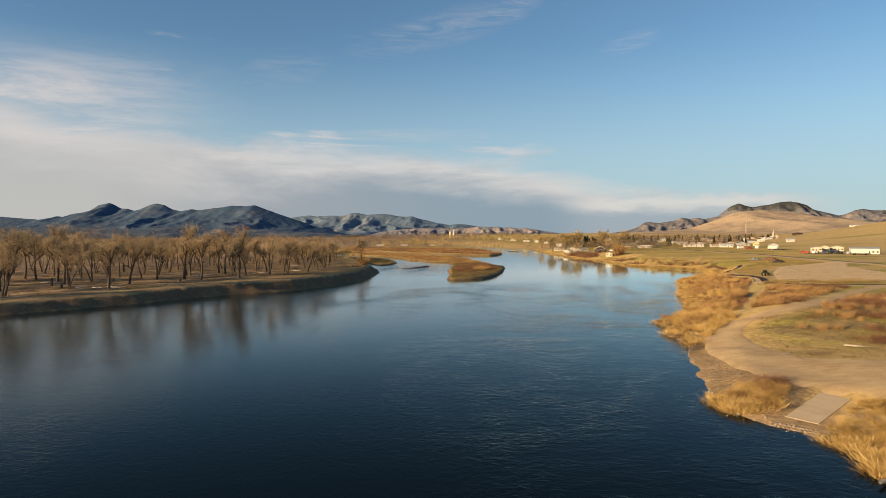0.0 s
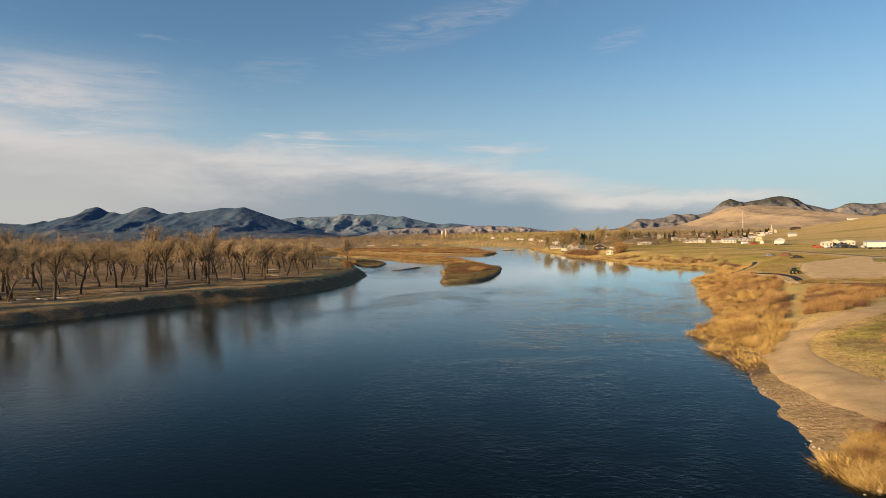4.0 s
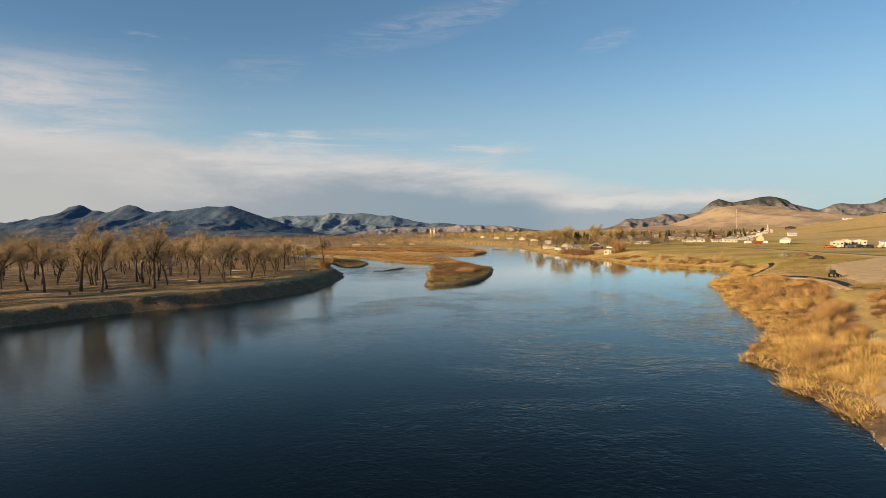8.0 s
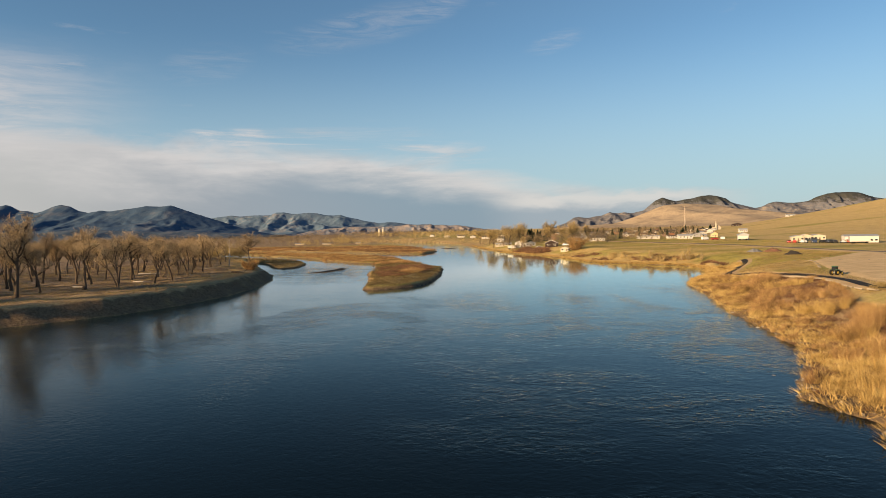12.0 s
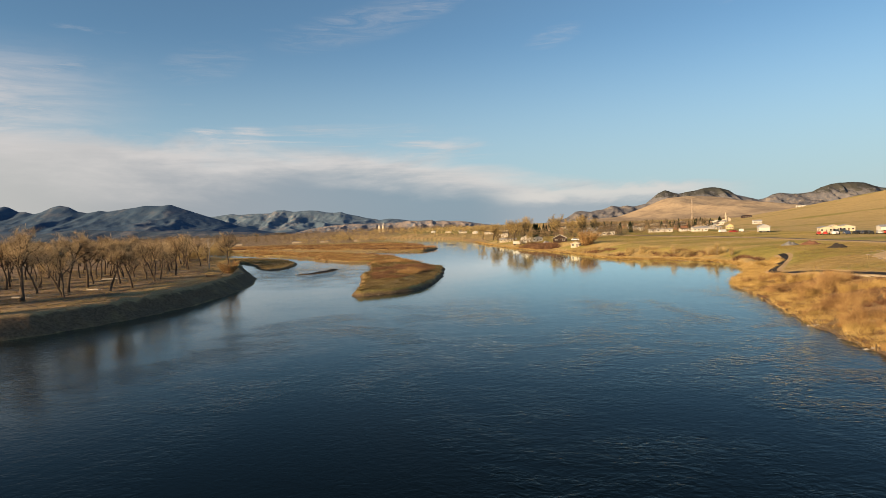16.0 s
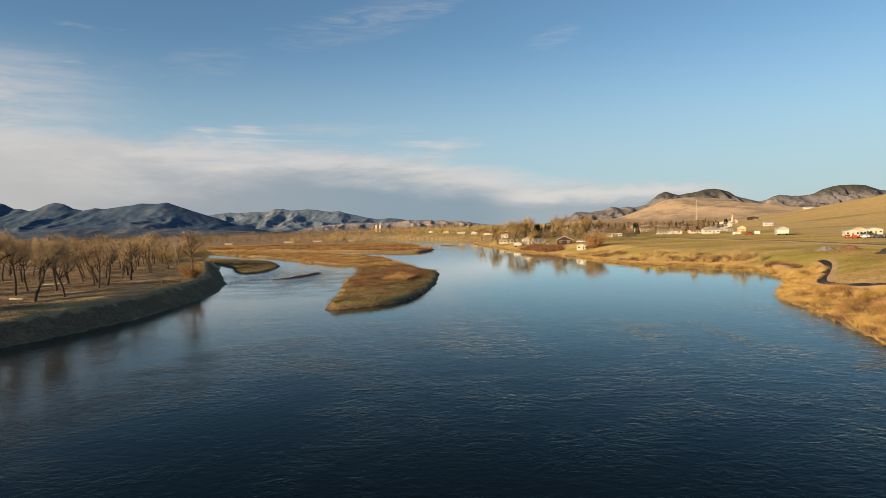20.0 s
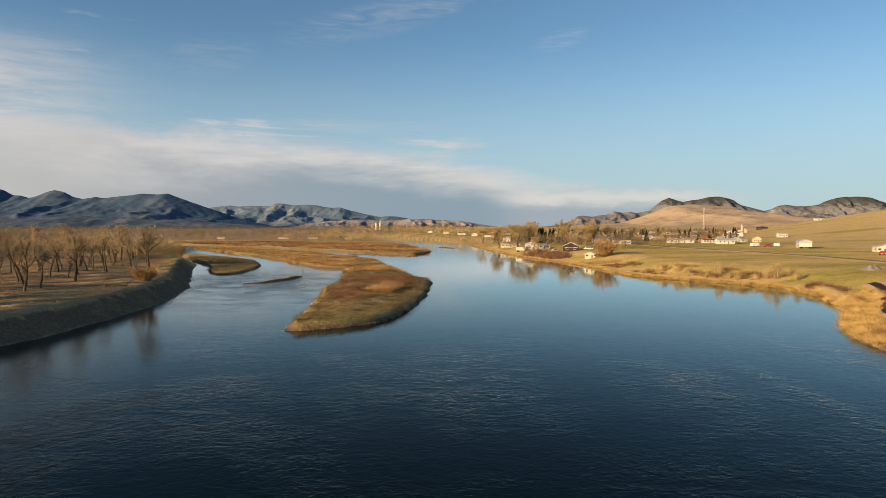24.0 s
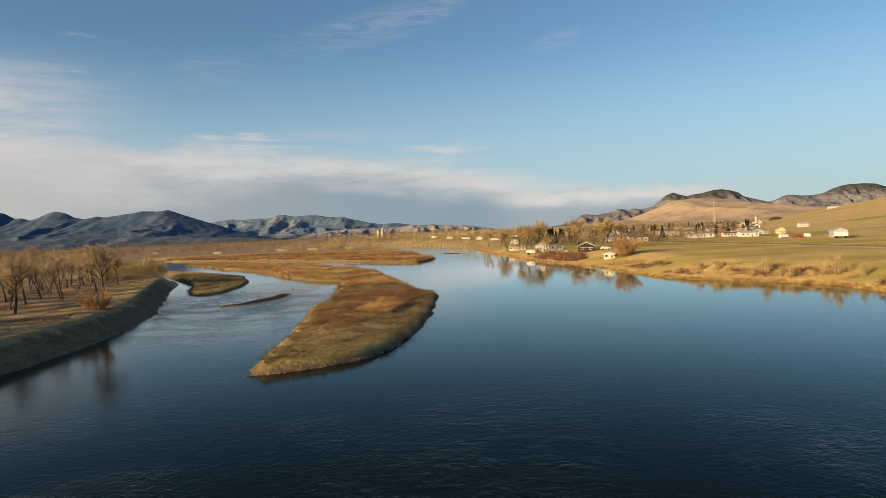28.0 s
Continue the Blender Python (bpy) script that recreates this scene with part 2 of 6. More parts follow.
def water_build(n, p, pos):
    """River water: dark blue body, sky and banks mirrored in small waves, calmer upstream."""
    z = n.add("ShaderNodeSeparateXYZ")
    n.put(z.inputs[0], pos)
    x_, y_ = z.outputs[0], z.outputs[1]
    patch = n.noise(n.scaled(pos, (0.030, 0.020, 1)), 1.0, 4.0, 0.6, 0.8)
    gust = n.noise(n.scaled(pos, (0.11, 0.16, 1)), 1.0, 3.0, 0.6, 0.5)
    a = n.noise(n.scaled(pos, (1.0, 1.1, 1), rot=(0, 0, 0.25)), 1.05, 4.0, 0.55, 0.9)
    crest = n.math("ABSOLUTE", n.math("SUBTRACT", n.noise(n.scaled(pos, (0.85, 1.10, 1), rot=(0, 0, -0.2)), 0.85, 3.0, 0.5, 0.6), 0.5))
    b = n.noise(n.scaled(pos, (0.9, 1.4, 1), rot=(0, 0, -0.35)), 2.3, 4.0, 0.6, 0.3)
    c = n.noise(n.scaled(pos, (0.6, 1.0, 1)), 0.12, 3.0, 0.5)
    h = n.math("SUBTRACT", n.math("MULTIPLY", a, 0.60), n.math("MULTIPLY", crest, 0.75))
    h = n.math("ADD", h, n.math("MULTIPLY", b, 0.17))
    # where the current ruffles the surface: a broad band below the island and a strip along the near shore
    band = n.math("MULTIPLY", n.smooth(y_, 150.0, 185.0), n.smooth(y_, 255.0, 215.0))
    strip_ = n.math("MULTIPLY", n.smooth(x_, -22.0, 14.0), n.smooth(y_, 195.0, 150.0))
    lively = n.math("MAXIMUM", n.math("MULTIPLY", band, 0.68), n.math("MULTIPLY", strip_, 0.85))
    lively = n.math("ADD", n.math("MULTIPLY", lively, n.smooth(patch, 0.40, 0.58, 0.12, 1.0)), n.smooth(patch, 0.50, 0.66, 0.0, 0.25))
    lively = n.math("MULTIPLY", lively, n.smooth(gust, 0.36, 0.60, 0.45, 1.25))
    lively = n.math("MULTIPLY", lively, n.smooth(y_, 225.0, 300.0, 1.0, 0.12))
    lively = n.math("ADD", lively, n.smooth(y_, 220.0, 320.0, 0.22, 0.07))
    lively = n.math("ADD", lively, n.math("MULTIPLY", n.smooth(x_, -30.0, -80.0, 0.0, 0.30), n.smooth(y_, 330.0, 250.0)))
    for cx, cy, near, wide, gain in ((-50, 348, 12, 46, 2.2), (26, 182, 8, 30, 0.5), (-34, 306, 10, 36, 0.8), (-58, 395, 8, 40, 0.8)):      # riffles over shallow gravel
        d = n.add("ShaderNodeVectorMath", operation="DISTANCE")
        n.put(d.inputs[0], pos)
        d.inputs[1].default_value = (cx, cy, 0)
        lively = n.math("ADD", lively, n.math("MULTIPLY", n.smooth(d.outputs["Value"], near, wide, gain, 0.0), n.smooth(gust, 0.40, 0.60, 0.3, 1.0)))
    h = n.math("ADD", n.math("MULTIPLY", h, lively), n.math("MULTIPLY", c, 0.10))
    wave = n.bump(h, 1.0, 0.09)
    body = n.add("ShaderNodeBsdfDiffuse")
    body.inputs["Color"].default_value = (0.0025, 0.0055, 0.0075, 1)
    gloss = n.add("ShaderNodeBsdfGlossy")
    gloss.inputs["Color"].default_value = (0.86, 0.97, 1.0, 1)
    gloss.inputs["Roughness"].default_value = 0.05
    fres = n.add("ShaderNodeFresnel")
    fres.inputs["IOR"].default_value = 1.33
    n.put(gloss.inputs["Normal"], wave)
    n.put(fres.inputs["Normal"], wave)
    both_ = n.add("ShaderNodeMixShader")
    n.put(both_.inputs[0], n.math("MULTIPLY", n.math("POWER", fres.outputs[0], 1.88), 2.1, clamp=True))
    n.put(both_.inputs[1], body.outputs[0])
    n.put(both_.inputs[2], gloss.outputs[0])
    for o in n.t.nodes:
        if o.bl_idname == "ShaderNodeOutputMaterial":
            n.put(o.inputs[0], both_.outputs[0])
    n.t.nodes.remove(p)


def gravel_build(n, p, pos, gain=1.0):
    mid, fine = n.noise(pos, 0.22, 5.0, 0.6), n.noise(pos, 2.6, 5.0, 0.7)
    track = n.noise(n.scaled(pos, (0.25, 0.9, 1), rot=(0, 0, 0.9)), 1.0, 4.0)
    f = n.math("ADD", n.math("MULTIPLY", mid, 0.45), n.math("ADD", n.math("MULTIPLY", fine, 0.3), n.math("MULTIPLY", track, 0.25)))
    stops = [(0.32, (0.30, 0.20, 0.10)), (0.5, (0.46, 0.325, 0.170)), (0.68, (0.58, 0.43, 0.24))]
    n.put(p.inputs["Base Color"], n.ramp(f, [(q_, tuple(gain * v_ for v_ in c_)) for q_, c_ in stops]))
    p.inputs["Roughness"].default_value = 0.95
    p.inputs["Specular IOR Level"].default_value = 0.1
    n.put(p.inputs["Normal"], n.bump(fine, 0.6, 0.05))


def rock_build(dark, light, tan, scale, tree_cover, timber=None):
    """Mountain rock and slope; dark timber grows over parts of it."""
    def build(n, p, pos):
        tall = n.scaled(pos, (1, 0.5, 1.6))
        big, mid, fine = n.noise(tall, scale, 5.0, 0.6), n.noise(tall, scale * 4, 8.0, 0.7, 0.5), n.noise(tall, scale * 22, 5.0, 0.7)
        rock = n.mix(n.smooth(mid, 0.38, 0.62), dark, light)
        f = n.math("ADD", n.math("MULTIPLY", big, 0.5), n.math("ADD", n.math("MULTIPLY", mid, 0.35), n.math("MULTIPLY", fine, 0.15)))
        col = n.mix(n.smooth(f, tree_cover - 0.05, tree_cover + 0.05), rock, tan)
        col = n.mix(n.math("MULTIPLY", n.smooth(fine, 0.42, 0.62), 0.45), col, dark)
        if timber:
            z = n.add("ShaderNodeSeparateXYZ")
            n.put(z.inputs[0], pos)
            up = n.math("ADD", z.outputs[2], n.math("MULTIPLY", n.math("SUBTRACT", mid, 0.5), 230.0))
            up = n.math("ADD", up, n.math("MULTIPLY", n.math("SUBTRACT", fine, 0.5), 110.0))
            col = n.mix(n.math("MULTIPLY", n.smooth(up, timber, timber + 30), 0.85), col, (0.048, 0.052, 0.046))
        n.put(p.inputs["Base Color"], col)
        p.inputs["Roughness"].default_value = 1.0
        p.inputs["Specular IOR Level"].default_value = 0.0
        n.put(p.inputs["Normal"], n.bump(fine, 0.35, 3.0, n.bump(mid, 0.3, 6.0)))
    return build


GROUND = material("ground", ground_build)
WATER = material("river water", water_build)
GRAVEL = material("gravel", gravel_build)
PALE_GRAVEL = material("pale packed gravel", lambda n, p, pos: gravel_build(n, p, pos, 1.3))
# left range and foothills: blue distance haze painted into the base colours
MT_DARK = material("hazed forested mountain", rock_build((0.055, 0.092, 0.150), (0.080, 0.118, 0.168), (0.130, 0.148, 0.182), 0.004, 0.57))
MT_FOOT = material("hazed foothill grass and scrub", rock_build((0.060, 0.088, 0.128), (0.095, 0.120, 0.152), (0.170, 0.165, 0.178), 0.006, 0.54))
# farther still, so a paler haze blue is mixed into the rock tones
MT_FAR = material("hazed far mountain", rock_build((0.100, 0.150, 0.208), (0.135, 0.180, 0.235), (0.235, 0.228, 0.24), 0.006, 0.57))
# darker tones hold blue haze and shadow; the tan is the rock itself
MT_MESA = material("hazed tan bluff", rock_build((0.115, 0.140, 0.185), (0.20, 0.185, 0.195), (0.32, 0.26, 0.225), 0.014, 0.50))
MT_ROCK = material("rocky hill", rock_build((0.120, 0.122, 0.138), (0.20, 0.185, 0.182), (0.33, 0.27, 0.215), 0.008, 0.58, 128.0))
MT_TAN = material("grass slope", rock_build((0.32, 0.245, 0.172), (0.41, 0.315, 0.215), (0.48, 0.365, 0.24), 0.006, 0.48))
ASPHALT = plain("fresh asphalt", (0.022, 0.021, 0.021), 0.9, 0.2, 1.0, bump=0.01)
CONCRETE = plain("worn concrete", (0.46, 0.36, 0.235), 0.9, 0.12, 0.8, bump=0.01)

# ---- the land: shores, heights, one ground sheet ----
RIGHT_SHORE = [(18, -300), (22, -60), (26, 20), (28.6, 51.6), (30.3, 58), (29, 61.5), (26.5, 65), (24.3, 68.5), (23.4, 73.5), (24.5, 80),
               (26.2, 89), (28.6, 101), (30.9, 110), (31.5, 117), (30.3, 122.5), (33.3, 129), (31.8, 137.5), (40, 150), (45.5, 160),
               (48.5, 174), (51, 187), (54.9, 203), (57.9, 213), (61.6, 227), (67, 248), (73, 261), (82, 273), (88, 284), (94, 300),
               (97, 312), (97, 325), (92, 335), (84, 344), (74, 357), (69, 370), (68, 400), (63, 432), (59, 460), (50, 495),
               (45, 540), (40, 590), (36, 670), (30, 760), (10, 850), (-40, 960), (-130, 1120), (-300, 1300)]
LEFT_SHORE = [(-260, -300), (-210, -60), (-168, 60), (-140, 115), (-124.5, 142), (-114, 154), (-104.5, 167), (-97, 180), (-88, 194), (-78, 204),
              (-69, 214), (-62, 230), (-57, 250), (-56, 270), (-56.8, 288), (-58.5, 305), (-64, 328), (-72, 350), (-82, 378), (-90, 400), (-97, 424)]
SPIT = [(-90, 415), (-80, 385), (-71, 369), (-64.5, 377), (-65.5, 402), (-74, 440), (-83, 462), (-100, 485), (-125, 515), (-170, 570), (-230, 660)]
ISLAND = [(-21.8, 256), (-17, 256.8), (-12, 259.5), (-7.8, 263), (-3.6, 271), (-0.9, 284), (1.2, 304), (2.1, 322), (3.2, 344), (-2, 356), (-6, 370),
          (-13, 408), (-19, 439), (-30, 473), (-55, 515), (-100, 572), (-150, 625), (-172, 618), (-118, 535), (-90, 495), (-63, 447), (-46, 411),
          (-33, 403), (-29, 380), (-27.6, 361), (-25.5, 335), (-27.4, 322), (-24.3, 300), (-23, 283), (-22.6, 268)]
FLAT = [(-230, 715), (-142, 652), (-104, 617), (-56, 560), (-20, 529), (-7, 519), (1, 540), (3, 562), (-2, 590), (-14, 650), (-40, 720),
        (-110, 830), (-200, 960), (-300, 1100), (-345, 1050), (-290, 900)]
PLAIN = [(-14, 690), (-40, 800), (-75, 900), (-120, 1000), (-160, 1400), (-160, 6000), (-6000, 6000), (-6000, 830), (-300, 820), (-230, 760), (-110, 740)]
BAR = [(-53, 340.5), (-48.5, 343.5), (-47.5, 351), (-44.5, 357), (-43.8, 366), (-41.5, 366), (-41.3, 355), (-43.5, 348), (-46, 342.5), (-49, 339.5)]
BAR_UP = [(7, 640), (14, 634), (19, 624), (18, 622), (13, 626), (8, 636)]
RAMP = [(29.1, 67.4), (31.2, 65.0), (37.7, 71.5), (35.7, 74.1)]
THICKET = [(34, 130), (33.5, 138), (41, 150), (49, 174), (56, 203), (62.5, 227), (68, 248), (74, 255), (78, 243), (79, 228), (80.5, 214), (77.5, 203), (72, 190), (67, 180),
           (60, 160), (52, 143), (45, 131), (39, 122)]
BEND = [(44, 93), (56, 90), (75, 92), (98, 140), (88, 158), (72, 139), (57, 124), (46, 116), (43, 104)]
RIGHT = RIGHT_SHORE + [(-300, 6000), (6000, 6000), (6000, -300)]
LEFT = LEFT_SHORE + [(-108, 445), (-150, 520), (-235, 680), (-260, 720), (-350, 1050), (-420, 1400), (-600, 6000), (-6000, 6000), (-6000, -300)]


def inside(poly, x, y):
    """Metres inside a closed line (negative outside), for arrays."""
    p = np.array(poly, float)
    q = np.roll(p, -1, 0)
    best, odd = np.full(x.shape, 1e9), np.zeros(x.shape, bool)
    for (ax, ay), (bx, by) in zip(p, q):
        dx, dy = bx - ax, by - ay
        k = np.clip(((x - ax) * dx + (y - ay) * dy) / (dx * dx + dy * dy + 1e-9), 0, 1)
        best = np.minimum(best, (x - ax - k * dx) ** 2 + (y - ay - k * dy) ** 2)
        odd ^= ((ay > y) != (by > y)) & (x < dx * (y - ay) / (dy if dy else 1e-9) + ax)
    d = np.sqrt(best)
    return np.where(odd, d, -d)


def step(v, lo, hi):
    k = np.clip((v - lo) / (hi - lo), 0, 1)
    return k * k * (3 - 2 * k)


def ripple(x, y, size, seed=0.0):
    """Smooth pseudo-random waves from -1 to 1, for arrays."""
    a, b = x / size + seed, y / size - seed * 1.7
    return (np.sin(a * 1.3 + 2.1 * np.sin(b * 0.7 + seed)) + np.sin(b * 1.7 + 1.6 * np.sin(a * 0.9 - seed)) + np.sin((a + b) * 2.3 + seed)) / 3


def land(x, y):
    """Height of the ground and its zones (woodland floor, bare earth, green) for arrays x, y."""
    close = 1 - step(y, 395, 430)
    wob = close * (0.55 * ripple(x, y, 4.0, 1.3) + 0.45 * ripple(x, y, 1.6, 4.2)) + (1 - close) * 1.6 * ripple(x, y, 17.0, 1.3) * (1 - step(y, 560, 660))
    right, left, isle = inside(RIGHT, x, y) + wob, inside(LEFT, x, y) + wob, inside(ISLAND, x, y) + 0.7 * wob
    spit, flat_ = inside(SPIT, x, y) + wob, np.maximum(inside(FLAT, x, y), inside(PLAIN, x, y)) + wob
    bar = np.maximum(inside(BAR, x, y) + 0.3 * wob, inside(BAR_UP, x, y))
    z = np.full(x.shape, -1.6)
    z = np.maximum(z, np.where(bar > -3, -0.45 + 0.75 * step(bar, -3, 0.9), -9))
    roll_ = 0.25 * ripple(x, y, 14, 0.4) + 0.12 * ripple(x, y, 5, 2.2)
    zi = -0.6 + 1.9 * step(isle, -0.8, 2.2) + 0.55 * step(isle, 3, 11) + 0.5 * roll_ * step(isle, 1, 4)
    zi = np.where(y > 385, np.minimum(zi, -0.6 + 1.5 * step(isle, -0.8, 3)), zi)
    zf = -0.6 + 1.7 * step(flat_, -1, 4) + 0.6 * step(flat_, 20, 120)
    zs = -0.5 + 1.15 * step(spit, -1, 3) + 0.2 * roll_
    tall_bank = 1.8 + 1.5 * step(y, 120, 215)
    zl = -0.6 + 0.95 * step(left, -1, 1.2) + tall_bank * step(left, 0.6, 6.2) + roll_ * step(left, 6, 10)
    zl = np.where(y > 450, -0.6 + 2.6 * step(left, -1, 14) + 0.6 * roll_, zl)
    south = 1 - step(y, 96, 124)
    zr1 = -0.5 + 0.7 * step(right, -1, 1.5) + 1.1 * step(right, 0.5, 9) + 1.2 * step(right, 8, 26) + 1.9 * step(right, 24, 80)
    zr2 = -0.5 + 1.0 * step(right, -1, 1.6) + 4.0 * step(right, 1, 27) + 0.5 * step(right, 25, 90)
    zr = zr1 * south + zr2 * (1 - south) + 0.7 * roll_ * step(right, 2, 9) * (1 - step(right, 20, 30) * 0.6)
    lean = np.clip((x / np.maximum(y - 50, 60) - 0.42) / 0.26, 0, 2.2)
    zr = zr + 38 * lean ** 1.2 * step(y, 480, 1100) * (1 - step(y, 1250, 1900)) * (1 + 0.10 * ripple(x, y, 90, 3.0)) + 1.2 * step(y, 500, 900)
    for zz, d in ((zi, isle), (zf, flat_), (zs, spit), (zl, left), (zr, right)):
        z = np.maximum(z, np.where(d > -1.0, zz, -9))
    k_ = np.clip(((x - 92.5) * 11 + (y - 287) * 29) / (11 * 11 + 29 * 29), 0, 1)
    off = np.hypot(x - 92.5 - 11 * k_, y - 287 - 29 * k_)
    z = np.where(right > 0.5, z + 1.2 * (1 - step(off, 0.5, 4.2)) * step(right, 0.5, 3.5), z)
    rd = (x - 30.15) * 0.713 + (y - 66.2) * 0.701
    z = np.where(inside(RAMP, x, y) > -1.2, 0.34 + 0.092 * np.clip(rd, -1.5, 9.5), z)
    wood = step(left, 7, 19) * (1 - step(y, 420, 520)) * (1 - 0.5 * step(x, -78, -58))
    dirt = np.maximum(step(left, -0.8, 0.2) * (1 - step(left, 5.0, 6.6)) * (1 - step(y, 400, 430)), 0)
    muddy = 1.0 + 2.2 * step(y, 98, 110) * (1 - step(y, 150, 190)) + 1.2 * step(y, 160, 190) * (1 - step(y, 235, 250))
    dirt = np.maximum(dirt, (1 - step(np.abs(right), 0.6 * muddy, 2.0 * muddy)) * step(right, -2, 0))
    beach = step(right, -1, 1) * (1 - step(right, 8, 15)) * step(y, 70, 76) * (1 - step(y, 96, 108))
    dirt = np.maximum(dirt, 1.25 * (1 - step(spit, 0.6, 4.0)) * step(spit, -1, 0))
    dirt = np.maximum(dirt, 1.9 * step(bar, -1.5, 0.0))
    dirt = np.maximum(dirt, 1.0 * (1 - step(flat_, 1.0, 6)) * step(flat_, -1, 0))
    dirt = np.maximum(dirt, 0.9 * (1 - step(isle, 0.5, 4)) * step(isle, -1, 0) * step(y, 370, 400))
    dirt = np.maximum(dirt, 1.7 * (1 - step(isle, 0.3, 1.6)) * step(isle, -1, 0))
    green = 0.55 * step(y, 255, 300) * step(right, 3, 12) * (1 - step(x, 150, 260)) + 0.25 * step(spit, 2, 6)
    green = np.maximum(green, 0.42 * step(isle, 1, 4) * (1 - step(y, 330, 372)))
    green = np.maximum(green, 0.38 * step(right, 34, 44) * (1 - step(y, 300, 330)))
    green = np.maximum(green, 0.55 * step(inside(BEND, x, y), -1, 2))
    green = np.maximum(green, 0.30 * step(flat_, 3, 9))
    green = np.where(beach > 0.02, -beach, green)
    green = np.where((right > 0) & (right < 9) & (y > 58) & (y < 78) & (x < 37), -0.8, green)
    green = np.where((left > 4.8) & (left < 15) & (y < 340), -0.9 * (1 - step(left + 2.5 * ripple(x, y, 9, 3.0), 9, 15)), green)
    wood = np.maximum(wood, 0.8 * step(inside(THICKET, x, y), -1, 1.5))
    wood = np.maximum(wood, 0.35 * step(spit, 1, 3))
    wood = np.maximum(wood, 0.75 * step(inside(BEND, x, y), -2, 3) * step(ripple(x, y, 6, 2.1) + 0.6 * ripple(x, y, 2.4, 5.0), -0.3, 0.6))
    wood = np.maximum(wood, 0.55 * step(isle, 0.8, 3) * (1 - step(y, 372, 400)))
    wood = np.maximum(wood, 0.6 * step(right, 0, 2) * step(y, 600, 660) * (1 - step(right, 25, 60)))
    wood = np.maximum(wood, 0.45 * step(flat_, 6, 30) * (0.6 + 0.5 * ripple(x, y, 30, 8.0)))
    wood = np.maximum(wood, 0.95 * np.maximum(step(left, 6, 20) * step(y, 430, 520), step(y, 760, 860) * (1 - step(x, -100, 0))))
    return z, wood, dirt, green


def height(x, y):
    return float(land(np.array([float(x)]), np.array([float(y)]))[0][0])


def spaced(*runs):
    """Grid lines: (start, end, step) one after the other."""
    out = []
    for a, b, s in runs:
        n = max(1, round((b - a) / s))
        out += [a + (b - a) * i / n for i in range(n)]
    return np.array(out + [runs[-1][1]])


def sheet(name, xs, ys, zs, mat, smooth=True):
    nx, ny = len(xs), len(ys)
    gx, gy = np.meshgrid(xs, ys)
    co = np.stack([gx, gy, zs], -1).reshape(-1, 3)
    i = np.arange(nx * ny).reshape(ny, nx)
    quads = np.stack([i[:-1, :-1], i[:-1, 1:], i[1:, 1:], i[1:, :-1]], -1).reshape(-1, 4)
    me = bpy.data.meshes.new(name)
    me.from_pydata(co.tolist(), [], quads.tolist())
    if smooth:
        me.shade_smooth()
    me.materials.append(mat)
    return new(name, me)


XS = spaced((-4900, -900, 200), (-900, -420, 30), (-420, -140, 5), (-140, -100, 2), (-100, 112, 1.25), (112, 230, 3), (230, 520, 8), (520, 1300, 30), (1300, 4900, 200))
YS = spaced((-300, 0, 25), (0, 46, 4), (46, 420, 1.4), (420, 700, 3.5), (700, 1200, 12), (1200, 2200, 50), (2200, 4950, 180))
GX, GY = np.meshgrid(XS, YS)
GZ, WOOD, DIRT, GREEN = land(GX.ravel(), GY.ravel())
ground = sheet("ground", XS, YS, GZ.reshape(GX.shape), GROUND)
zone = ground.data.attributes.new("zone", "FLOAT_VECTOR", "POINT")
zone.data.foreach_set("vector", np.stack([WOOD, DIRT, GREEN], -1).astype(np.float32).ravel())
tagged(ground, "dry golden grass and bare earth of the river valley", "ground", kind="structure")
water = sheet("water", np.linspace(-700, 400, 12), np.linspace(-300, 1700, 21), np.zeros((21, 12)), WATER)
tagged(water, "dark blue rippled river water between grassy banks", "river", kind="structure")


def ridge(name, crest, y, front, back, mat, seed, spurs=0.45, size=190.0, grain=9.0, rows=64, jag=2.0):
    """A mountain range: the crest's height along x, falling to the plain in front in forked spurs and gullies."""
    xs = np.arange(crest[0][0], crest[-1][0], grain)
    top = np.interp(xs, [c[0] for c in crest], [c[1] for c in crest])
    ys = np.concatenate([np.linspace(-front, 0, rows), np.linspace(back / 6, back, 6)])
    z = np.zeros((len(ys), len(xs)))
    for j, v in enumerate(ys):
        k = 1 - abs(v) / front if v <= 0 else 1 - v / back
        mid = 4 * k * (1 - k)
        for i, x in enumerate(xs):
            sway = size * 0.55 * noise.noise((x / size * 0.6, v / size * 0.5, seed)) + size * 0.16 * noise.noise((x / size * 2.3, v / size * 1.7, seed + 3))
            big = abs(noise.noise(((x + sway) / size, v / size * 0.42, seed + 5)))
            side = abs(noise.noise(((x + sway - v * 0.45) / size * 2.6, (v + sway) / size * 1.3, seed + 9)))
            fine = abs(noise.noise(((x + sway + v * 0.3) / size * 6.5, v / size * 4.0, seed + 13)))
            rough = noise.fractal((x / 30, v / 42, seed), 1.0, 2.0, 4)
            fall = k ** (1.05 + 0.5 * big)
            cut_ = spurs * (1.25 * big + 0.55 * side + 0.22 * fine) * mid
            z[j, i] = top[i] * max(0.0, fall - cut_ * (0.35 + 0.65 * k)) + jag * rough * (0.4 + mid) - 4 * (k <= 0.02)
    return sheet(name, xs, ys + y, z, mat)


